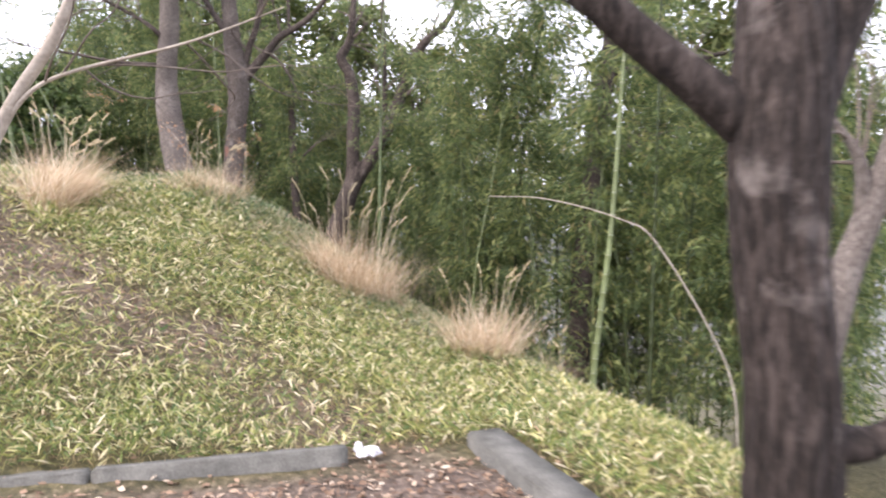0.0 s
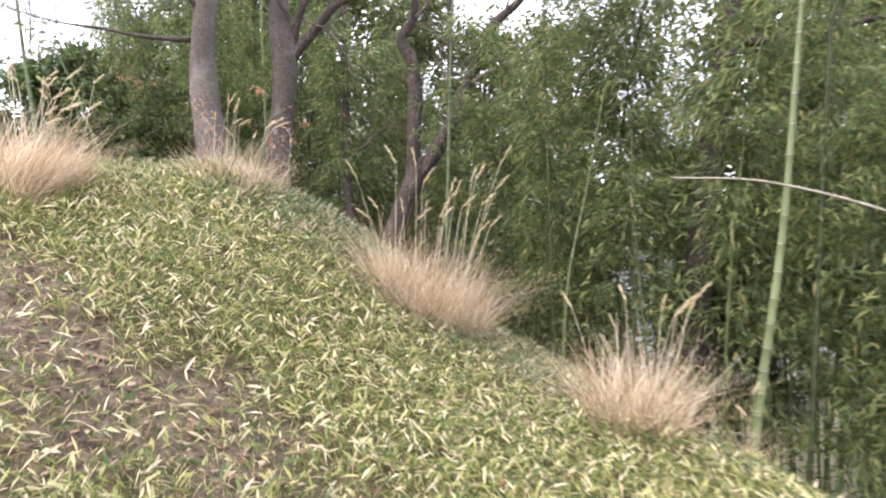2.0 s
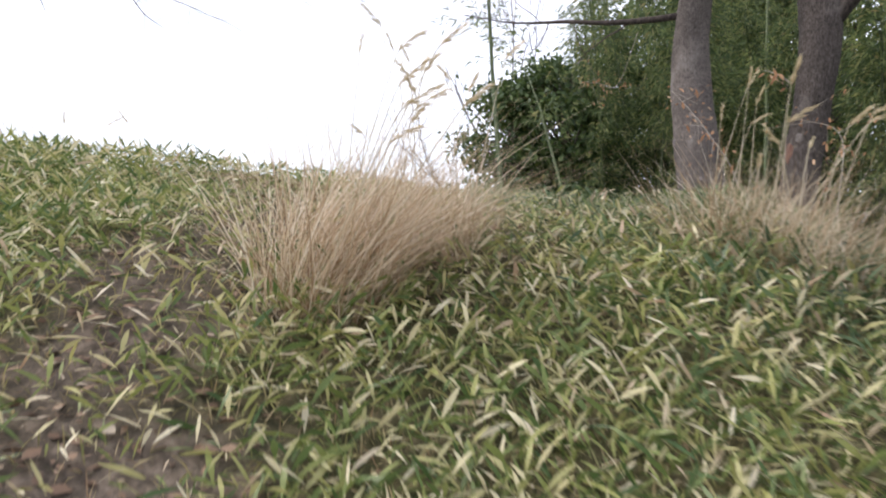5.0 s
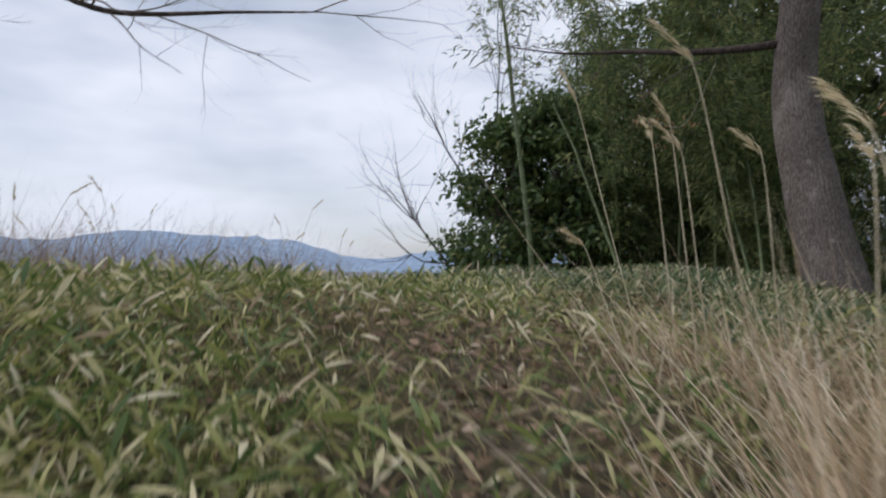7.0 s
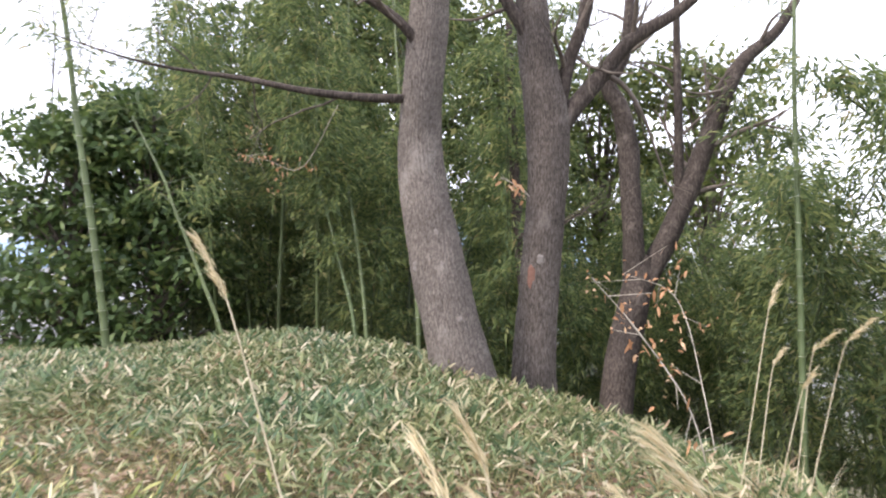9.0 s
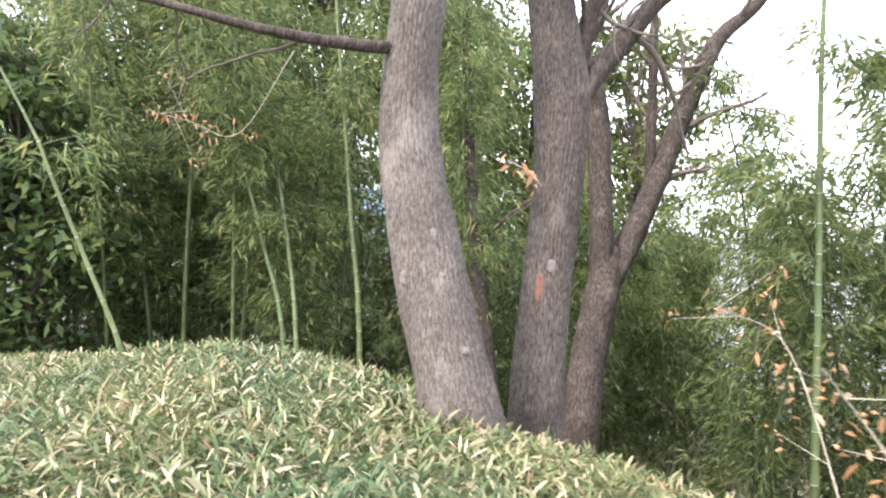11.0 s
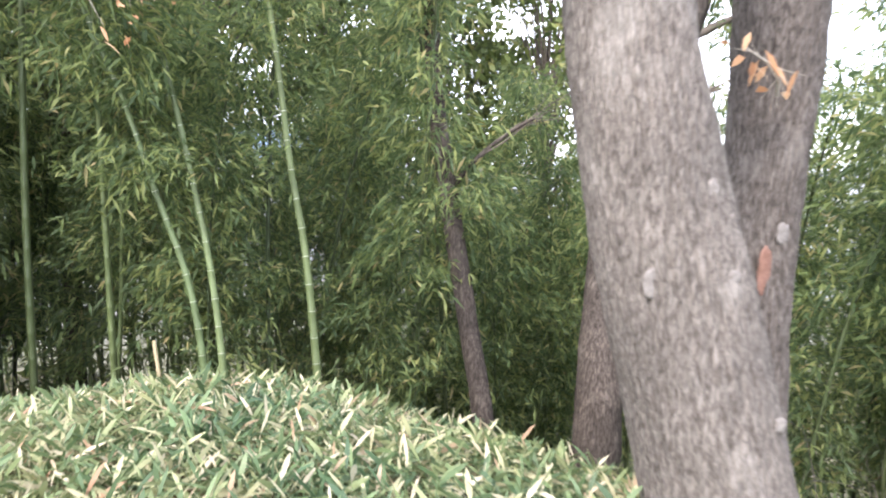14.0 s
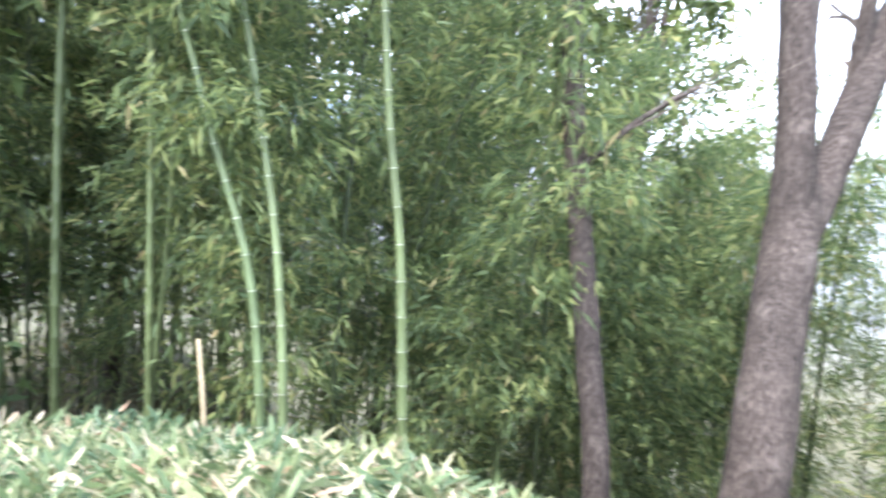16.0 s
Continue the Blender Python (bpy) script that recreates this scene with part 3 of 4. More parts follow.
oak("slim dark trunk wrapped in bamboo foliage",
    [(-4.3, 19.6, -3.0, 0.18), (-4.48, 19.9, -0.1, 0.15), (-4.65, 20.26, 1.6, 0.14), (-4.85, 20.64, 3.35, 0.13), (-4.96, 21.0, 5.1, 0.11), (-5.1, 21.2, 9, 0.05)], [[(-4.85, 20.64, 3.3, 0.05), (-4.3, 20.5, 3.9, 0.03), (-3.7, 20.4, 4.3, 0.015)]], MAT["dark_bark"], 15, 24, 11)
oak("old dark cherry tree with a thick low limb beside the steps",
    [(1.14, 2.1, -0.2, 0.20), (1.13, 2.08, 0.35, 0.165), (1.12, 2.08, 0.95, 0.15), (1.09, 2.1, 1.4, 0.145), (1.08, 2.11, 1.75, 0.155), (1.09, 2.12, 2.05, 0.15), (1.06, 2.13, 2.6, 0.11), (1.0, 2.2, 3.8, 0.07), (0.9, 2.3, 5.2, 0.03)],
    [[(1.03, 2.12, 1.78, 0.09), (0.84, 2.12, 1.93, 0.075), (0.63, 2.12, 2.1, 0.066), (0.45, 2.13, 2.26, 0.06), (0.15, 2.3, 2.55, 0.05), (-0.5, 2.6, 3.2, 0.03)],
     [(1.14, 2.12, 1.85, 0.10), (1.24, 2.13, 2.1, 0.085), (1.38, 2.13, 2.4, 0.07), (1.8, 2.2, 3.4, 0.04)],
     [(1.17, 2.08, 0.84, 0.08), (1.29, 2.05, 0.80, 0.06), (1.44, 2.02, 0.87, 0.045), (1.8, 1.95, 1.2, 0.03)]], MAT["cherry_bark"], 17, 90, 15, 0.16, False, name="cherry_tree")
oak("grey cherry tree with forked limbs farther down the bank",
    [(2.3, 4.2, -0.6, 0.13), (2.42, 4.2, 0.5, 0.11), (2.56, 4.2, 1.1, 0.10), (2.7, 4.2, 1.5, 0.09), (2.88, 4.22, 2.0, 0.07), (3.1, 4.25, 2.8, 0.04)],
    [[(2.68, 4.2, 1.5, 0.05), (2.66, 4.2, 1.9, 0.04), (2.5, 4.23, 2.18, 0.02)], [(2.75, 4.2, 1.7, 0.05), (3.1, 4.3, 1.95, 0.03), (3.6, 4.4, 2.5, 0.02)]], MAT["oak_bark"], 18, 24, 0, name="cherry_tree")
oak("pale grey cherry tree with bare limbs beside the path",
    [(-2.95, 2.8, -0.2, 0.06), (-2.5, 2.95, 1.0, 0.045), (-2.05, 3.0, 1.98, 0.03), (-1.79, 3.0, 2.39, 0.025), (-1.6, 3.0, 2.9, 0.018), (-1.5, 3.0, 3.6, 0.01)],
    [[(-2.05, 3.0, 1.98, 0.013), (-1.81, 3.0, 2.18, 0.009), (-1.19, 3.0, 2.34, 0.006), (-0.74, 3.0, 2.50, 0.003)]], MAT["pale_twig"], 22, 20, 0, name="cherry_tree")
oak("bare tree with thin branches reaching over the open grass",
    [(-11.2, 6.9, 1.4, 0.16), (-11.1, 7.0, 3.0, 0.13), (-11.0, 7.0, 4.2, 0.10), (-11.0, 7.1, 6.5, 0.05)],
    [[(-11.05, 7.0, 3.9, 0.05), (-9.9, 7.85, 4.43, 0.028), (-9.16, 8.37, 4.21, 0.018), (-8.46, 8.88, 4.2, 0.011), (-8.0, 9.2, 4.19, 0.004)],
     [(-11.0, 7.05, 4.6, 0.04), (-9.8, 7.9, 4.9, 0.02), (-9.0, 8.5, 5.1, 0.01)]], MAT["dark_bark"], 19, 20, 0)


def bare_far_tree():
    rng = np.random.default_rng(21)
    x, y = -20.1, 23.5
    z = float(height(x, y))
    root = thing("tree", "bare leafless tree at the edge of the wood", "tree", (x, y, z))
    out = grow((0, 0, -0.3), (0.02, 0, 1), 7.4 - z, 0.2, rng, 0, 0.75, 0.25, None, 3, 7)
    part("trunk", tubes("trunk", out[:1], 12, MAT["dark_bark"]), root)
    part("twig_mass", tubes("twig_mass", out[1:], 4, MAT["dark_bark"]), root, kind="stuff")


bare_far_tree()


def evergreen_tree(x, y, top, wide, seed, label="dark evergreen broadleaf tree at the edge of the wood", material=MAT["evergreen"], clump_count=78, per_clump=150, scale=1.0, low=0.12):
    rng = np.random.default_rng(seed)
    z = float(height(x, y))
    h = top - z
    root = thing("evergreen_tree", label, "tree", (x, y, z - 0.2), "evergreen trees")
    trunk = [(0, 0, 0, 0.2), (0.1, 0.05, h * 0.35, 0.16), (-0.05, 0.1, h * 0.7, 0.1), (0, 0, h * 0.95, 0.03)]
    limbs = []
    clumps = []
    for _ in range(clump_count):
        f = rng.uniform(low, 1.0)
        a, r = rng.uniform(0, 6.28), wide * math.sqrt(rng.uniform(0.15, 1)) * (1 - 0.75 * max(0, f - 0.45)) 
        c = np.array([r * math.cos(a), r * math.sin(a), h * f])
        clumps.append((c, rng.uniform(0.35, 0.75) * scale**0.7))
        limbs.append(spline([(0, 0, h * f * 0.75, 0.05), (*(c * [0.5, 0.5, 0.9]), 0.03), (*c, 0.008)], 7))
    part("trunk", tubes("trunk", [spline(trunk, 16)], 10, MAT["dark_bark"], 0.1, seed), root)
    part("limb_work", tubes("limb_work", limbs, 4, MAT["twig"]), root, kind="stuff")
    at = np.concatenate([c + rng.normal(0, s * 0.62, (per_clump, 3)) * [1, 1, 0.6] for c, s in clumps])
    n = len(at)
    part("crown", leaves("crown", at, rng.normal(0, 1, (n, 3)) + [0, 0, -0.1], rng.uniform(0.15, 0.3, n) * scale, rng.uniform(0.07, 0.13, n) * scale, material, 0.2, rng, simple=True), root, kind="stuff")


for x, y, top, wide, seed in ((-14.4, 21.2, 6.7, 1.7, 31), (-13.0, 21.9, 7.2, 2.0, 32), (-14.5, 25.5, 8.2, 2.4, 35), (-13.4, 28.5, 12.0, 2.6, 40)):
    evergreen_tree(x, y, top, wide, seed)
for x, y, top, wide, seed, low in ((-10.8, 27.6, 13.0, 2.5, 37, 0.5), (-8.2, 29.0, 14.0, 2.8, 39, 0.6), (-4.8, 31.5, 12.5, 3.0, 41, 0.62), (-1.2, 32.5, 11.0, 3.2, 42, 0.6), (2.6, 32.0, 11.0, 3.2, 43, 0.45), (11.5, 24.0, 9.0, 2.8, 46, 0.35), (6.2, 19.6, 9.2, 2.4, 48, 0.4), (9.2, 18.6, 8.6, 2.4, 49, 0.4)):
    evergreen_tree(x, y, top, wide, seed, "tall leafy tree behind the bamboo grove", MAT["wood_leaf"], 85, 75, 1.5, low)


# ---- bamboo ----
def culm_arrays(line, thick, pitch=0.32):
    """A jointed cane: rings along the line with a swollen ridge at each node."""
    fine = spline([(*p, thick) for p in line], 60)
    run = np.concatenate([[0], np.cumsum(np.linalg.norm(np.diff(fine[:, :3], axis=0), axis=1))])
    out, ridges = [], []
    s, k = 0.0, 0
    while s < run[-1] - 0.05:
        f = s / run[-1]
        r = thick * (1 - 0.72 * f)
        for e, scale in ((0.0, 1.0), (0.012, 1.09), (0.024, 0.985)):
            q = [np.interp(s + e, run, fine[:, i]) for i in range(3)]
            out.append((*q, r * scale))
        ridges.append((s + 0.012, r))
        s += pitch * (0.75 + 0.5 * min(f * 2.5, 1))
        k += 1
    return np.array(out), ridges, (fine, run)


def bamboo_meshes(height_m, thick, arch, seed, first=0.2, sprays=95, per=24, pale=False, size=0.18):
    rng = np.random.default_rng(seed)
    line = [(0, 0, -0.4), (0.02, 0, height_m * 0.3), (arch * 0.18, 0, height_m * 0.62), (arch * 0.5, 0.02, height_m * 0.85), (arch, 0, height_m)]
    rings, ridges, (fine, run) = culm_arrays(line, thick)
    culm = tubes("culm", [rings], 6, MAT["pale_culm" if pale else "culm"])
    twigs, base, way = [], [], []
    for _ in range(sprays):
        f = first + (1 - first) * rng.uniform(0, 1) ** 0.85
        p = np.array([np.interp(f * run[-1], run, fine[:, i]) for i in range(3)])
        a = rng.uniform(0, 6.28)
        ln = rng.uniform(0.5, 1.35) * (1.15 - 0.55 * f)
        d = np.array([math.cos(a), math.sin(a), rng.uniform(0.1, 0.8)])
        q = p + unit(d) * ln * 0.6
        e = q + (unit(d) * [1, 1, 0.1] + [0, 0, -0.25]) * ln * 0.55
        twigs.append(np.array([(*p, 0.007), (*q, 0.004), (*e, 0.0015)]))
        s = rng.uniform(0.25, 1, per)[:, None]
        b = np.where(s < 0.55, p + (q - p) * s / 0.55, q + (e - q) * (s - 0.55) / 0.45) + rng.normal(0, 0.10, (per, 3))
        base.append(b)
        way.append(unit(d)[None] * [0.8, 0.8, 0.2] + rng.normal(0, 0.55, (per, 3)) + [0, 0, -0.35])
    base, way = np.concatenate(base), np.concatenate(way)
    n = len(base)
    crown = leaves("foliage", base, way, rng.uniform(0.7, 1.25, n) * size, rng.uniform(0.8, 1.2, n) * size * 0.22, MAT["bamboo_leaf"], 0.35, rng, simple=True)
    return culm, tubes("twig_mass", twigs, 3, MAT["culm"]), crown


def bamboo(meshes, label, group="bamboo grove"):
    root = thing("bamboo", label, "bamboo", group=group)
    culm, twigs, crown = meshes
    part("culm", culm, root)
    part("twig_mass", twigs, root, kind="stuff")
    part("foliage", crown, root, kind="stuff")
    return root


KINDS = [bamboo(bamboo_meshes(h, r, a, 50 + i, f, n, 27), "green bamboo cane with feathery foliage in the grove")
         for i, (h, r, a, f, n) in enumerate(((11.5, 0.045, 1.6, 0.31, 105), (10.0, 0.040, 2.3, 0.28, 105), (12.5, 0.050, 1.2, 0.38, 105), (8.5, 0.032, 2.0, 0.2, 105), (6.5, 0.024, 1.6, 0.12, 90)))]
grove = np.random.default_rng(77)
EDGE_X, EDGE_Y = [-20, -16, -12.5, -10, -6, -2, 1, 3, 6, 9], [27, 25, 23, 20.8, 20.8, 19.6, 14.5, 12.0, 9.0, 6.0]
spots, fresh = [], list(KINDS)
for _ in range(9000):
    x, depth = grove.uniform(-15, 19), 17 * grove.uniform(0, 1) ** 1.4
    y = float(np.interp(x, EDGE_X, EDGE_Y)) + depth
    if y > 36 or any((x - a) ** 2 + (y - b) ** 2 < 0.6 for a, b in spots) or math.hypot(x + 2.6, y - 20.0) < 2.0 or math.hypot(x - 3.3, y - 15.2) < 1.4:
        continue
    # the grove opens towards the north-east, and ends where the bank turns
    if x > -1.5 and 0.62 * (x + 7.8) < y - 14 < 1.15 * (x + 7.8) and grove.uniform(0, 1) < 0.7 or x > 0.62 * y:
        continue
    if -8.5 < x < -2.6 and grove.uniform(0, 1) < 0.35:
        continue
    spots.append((x, y))
    k = int(grove.choice(5, p=(0.26, 0.24, 0.16, 0.2, 0.14)))
    s = grove.uniform(0.85, 1.12)
    m = pose(x, y, float(height(x, y)), grove.normal(0, 3.5), grove.normal(0, 3.5), grove.uniform(0, 360)) @ Matrix.Diagonal((s, s, s, 1))
    if KINDS[k] in fresh:
        fresh.remove(KINDS[k])
        KINDS[k].matrix_basis = m
    else:
        ob = copy_thing(KINDS[k], m)
        ob.scale = (s, s, s)
    if len(spots) >= 262:
        break


def single_cane(line, thick, label, seed, pale=True, sprays=26, first=0.45):
    """One cane that stands apart, along its own line."""
    rng = np.random.default_rng(seed)
    o = np.array(line[0])
    rings, ridges, (fine, run) = culm_arrays([np.array(p) - o for p in line], thick, 0.27)
    root = thing("bamboo", label, "bamboo", line[0])
    part("culm", tubes("culm", [rings], 12, MAT["pale_culm" if pale else "culm"]), root)
    bands = []
    for s, r in ridges[:40]:
        lo, hi = ([np.interp(s + e, run, fine[:, i]) for i in range(3)] for e in (-0.016, -0.004))
        bands.append(np.array([(*lo, r * 1.012), (*hi, r * 1.03)]))
    part("nodes", tubes("nodes", bands, 12, MAT["node"]), root, "chalky white rings at the joints", "stuff")
    twigs, base, way = [], [], []
    for _ in range(sprays):
        f = rng.uniform(first, 1)
        p = np.array([np.interp(f * run[-1], run, fine[:, i]) for i in range(3)])
        d = unit(np.array([*rng.normal(0, 1, 2), rng.uniform(0.1, 0.8)]))
        e = p + d * rng.uniform(0.5, 1.2)
        twigs.append(spline([(*p, 0.006), (*(p + (e - p) * 0.6 + [0, 0, 0.05]), 0.004), (*e, 0.0015)], 5))
        base.append(p + (e - p) * rng.uniform(0.3, 1, 26)[:, None] + rng.normal(0, 0.08, (26, 3)))
        way.append(d + rng.normal(0, 0.6, (26, 3)) + [0, 0, -0.35])
    if sprays:
        base, way = np.concatenate(base), np.concatenate(way)
        n = len(base)
        part("twig_mass", tubes("twig_mass", twigs, 3, MAT["culm"]), root, kind="stuff")
        part("foliage", leaves("foliage", base, way, rng.uniform(0.12, 0.2, n), rng.uniform(0.022, 0.036, n), MAT["bamboo_leaf"], 0.35, rng, simple=True), root, kind="stuff")


single_cane([(-7.8, 19.4, -1.6), (-7.92, 19.75, 0.94), (-8.08, 20.04, 2.27), (-8.44, 20.35, 3.38), (-8.8, 20.66, 4.5), (-9.8, 21.2, 6.9), (-11, 21.5, 8.8)], 0.052, "pale leaning bamboo cane at the front of the grove", 61)
single_cane([(-7.66, 19.4, -1.6), (-7.73, 19.7, 0.96), (-7.85, 20.0, 2.43), (-8.05, 20.3, 3.6), (-8.24, 20.5, 4.56), (-8.8, 21, 7), (-9.5, 21.4, 9)], 0.05, "yellow-green bamboo cane bending beside its neighbour", 62)
single_cane([(-6.6, 19.0, -1.4), (-6.72, 19.4, 0.77), (-6.82, 19.76, 2.53), (-6.96, 20.0, 3.6), (-7.06, 20.2, 4.67), (-7.3, 20.6, 7), (-7.5, 21, 9.5)], 0.057, "thick green bamboo cane with pale joints", 63, False)
single_cane([(-10.48, 16.1, 0.9), (-10.58, 16.1, 2.2), (-10.77, 16.1, 3.7), (-10.98, 16.05, 5.25), (-11.2, 16.05, 6.85), (-11.65, 16.05, 9.1), (-12.2, 16.05, 11.2)], 0.055, "tall thin bamboo pole leaning at the edge of the mound", 64, True, 60, 0.46)
single_cane([(-8.72, 15.9, 0.9), (-8.9, 15.95, 2.24), (-9.3, 16.04, 3.23), (-9.65, 16.12, 4.0), (-9.86, 16.16, 4.5), (-10.5, 16.3, 5.6)], 0.035, "slanting bamboo cane at the edge of the grove", 65, True, 12, 0.6)
single_cane([(-1.68, 15.8, -1.6), (-1.66, 16.0, 0.6), (-1.63, 16.2, 3.48), (-1.59, 16.4, 5.9), (-1.45, 16.6, 9)], 0.055, "upright pale bamboo cane", 66, True, 22, 0.4)
single_cane([(2.2, 9.8, -1.4), (2.28, 9.89, -0.5), (2.54, 9.96, 1.57), (2.75, 10.05, 4.3), (3.0, 10.1, 6.5)], 0.055, "yellow-green bamboo cane on the bank", 67, True, 14, 0.55)
single_cane([(0.55, 13.9, -2.2), (0.62, 14.0, 0.4), (0.95, 14.1, 2.2), (1.3, 14.2, 4.2)], 0.035, "thin slanting bamboo cane in the shade", 69, False, 8, 0.5)


def bare_shrub(x, y, tall, seed):
    rng = np.random.default_rng(seed)
    root = thing("shrub", "tangled bare brown shrub on the slope", "shrub", (x, y, float(height(x, y)) - 0.1), "bare shrubs")
    for _ in range(6):
        out = grow((0, 0, 0), (*rng.normal(0, 0.4, 2), 1), tall * rng.uniform(0.7, 1.1), 0.012, rng, 1, 0.6, 0.15, None, 3, 4)
        stem = part("stem", tubes("stem", out[:1], 5, MAT["twig"]), root)
        part("twig_mass", tubes("twig_mass", out[1:], 4, MAT["twig"]), stem, kind="stuff")


for x, y, tall, seed in ((-2.7, 15.4, 2.4, 201), (-1.2, 14.6, 2.0, 202), (-0.4, 16.5, 2.6, 203), (-3.4, 17.2, 2.6, 204)):
    bare_shrub(x, y, tall, seed)


# ---- ground cover ----
def over(x, y, lift=0.0):
    return np.stack([x, y, height(x, y) + lift], 1)


def sasa():
    rng = np.random.default_rng(90)
    n = 520000
    x, y = rng.uniform(-12.5, 3.6, n), rng.uniform(2.0, 18.6, n)
    near = np.min([np.hypot(x - a, y - b) for a, b in ((-1.2, 5.5), (-3.2, 6.6), (-5.2, 8.4), (-6.8, 10.8), (-7.6, 13.7), (-8.8, 15.9), (-6.6, 15.6))], axis=0)
    keep = rng.uniform(0, 1, n) < np.clip(1.25 - near / 6.5, 0.1, 1) * (1 - 0.96 * trodden(x, y)) * (1 - 0.86 * worn(x, y))
    keep &= (x + 0.35 * y < 4.4) & ((y - 0.27 * (x + 0.6) > 4.5) & (x < 0.2 + 0.37 * (4.9 - y) + 9 * (y > 4.85)) | (x > 0.5 + 0.37 * (4.73 - y)))
    x, y, near = x[keep], y[keep], near[keep]
    n = len(x)
    tall = 0.13 + 0.14 * ramp01(4, 8, -0.55 * x + 0.72 * (y - 4.5)) + 0.05 * np.sin(2.3 * x) * np.sin(1.9 * y)
    tall = tall * (1 - 0.6 * worn(x, y))
    lift = tall * rng.uniform(0.1, 1, n) ** 0.7
    a = rng.uniform(0, 6.28, n)
    way = np.stack([np.cos(a), np.sin(a), rng.uniform(-0.3, 1.9, n)], 1)
    size = rng.uniform(0.06, 0.2, n) * (0.75 + 0.35 * ramp01(3, 7, -0.55 * x + 0.72 * (y - 4.5))) * (1 - 0.42 * worn(x, y))
    ratio = rng.uniform(0.075, 0.145, n)
    lean = np.tile([0, 0, 0.6], (n, 1)) + rng.normal(0, 0.6, (n, 3))
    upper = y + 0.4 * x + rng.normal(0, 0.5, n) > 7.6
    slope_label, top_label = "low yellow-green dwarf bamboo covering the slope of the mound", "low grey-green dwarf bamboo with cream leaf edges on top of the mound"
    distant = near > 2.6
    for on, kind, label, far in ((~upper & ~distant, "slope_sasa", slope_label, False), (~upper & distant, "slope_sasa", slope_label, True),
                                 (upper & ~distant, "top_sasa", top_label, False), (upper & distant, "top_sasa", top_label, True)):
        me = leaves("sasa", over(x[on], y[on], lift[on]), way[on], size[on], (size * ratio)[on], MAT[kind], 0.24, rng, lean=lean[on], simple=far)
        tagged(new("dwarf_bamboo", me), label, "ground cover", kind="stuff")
    n = 120000
    x, y = rng.uniform(-10, 3.6, n), rng.uniform(2.0, 13, n)
    keep = (rng.uniform(0, 1, n) > 0.6 * trodden(x, y)) & (x + 0.35 * y < 4.4) & ((y - 0.27 * (x + 0.6) > 4.47) | (x > 0.45 + 0.37 * (4.73 - y)))
    x, y = x[keep], y[keep]
    n = len(x)
    way = np.stack([rng.normal(0, 0.5, n), rng.normal(0, 0.5, n), np.ones(n)], 1)
    me = leaves("grass", over(x, y, -0.01), way, rng.uniform(0.06, 0.2, n), rng.uniform(0.003, 0.007, n), MAT["dry_grass"], 0.4, rng, simple=True)
    tagged(new("grass", me), "short dry straw-coloured grass between the leaves", "grass", kind="stuff")


sasa()


def litter_leaves():
    rng = np.random.default_rng(91)
    n = 95000
    x, y = rng.uniform(-11, 1.5, n), rng.uniform(-2.5, 14, n)
    keep = rng.uniform(0, 1, n) < np.clip(0.9 * trodden(x, y) + 0.06 + 0.75 * worn(x, y), 0, 1)
    x, y = x[keep], y[keep]
    n = len(x)
    a = rng.uniform(0, 6.28, n)
    way = np.stack([np.cos(a), np.sin(a), rng.uniform(-0.05, 0.35, n)], 1)
    s = rng.uniform(0.025, 0.08, n)
    me = leaves("litter", over(x, y, rng.uniform(0.008, 0.03, n) + 0.05 * worn(x, y) * rng.uniform(0, 1, n)), way, s, s * rng.uniform(0.25, 0.6, n), MAT["fallen_leaf"], 0.2, rng, lean=np.tile([0, 0, 1.0], (n, 1)) + rng.normal(0, 0.3, (n, 3)))
    tagged(new("fallen_leaves", me), "brown fallen leaves scattered over the path", "leaf litter", kind="stuff")


litter_leaves()


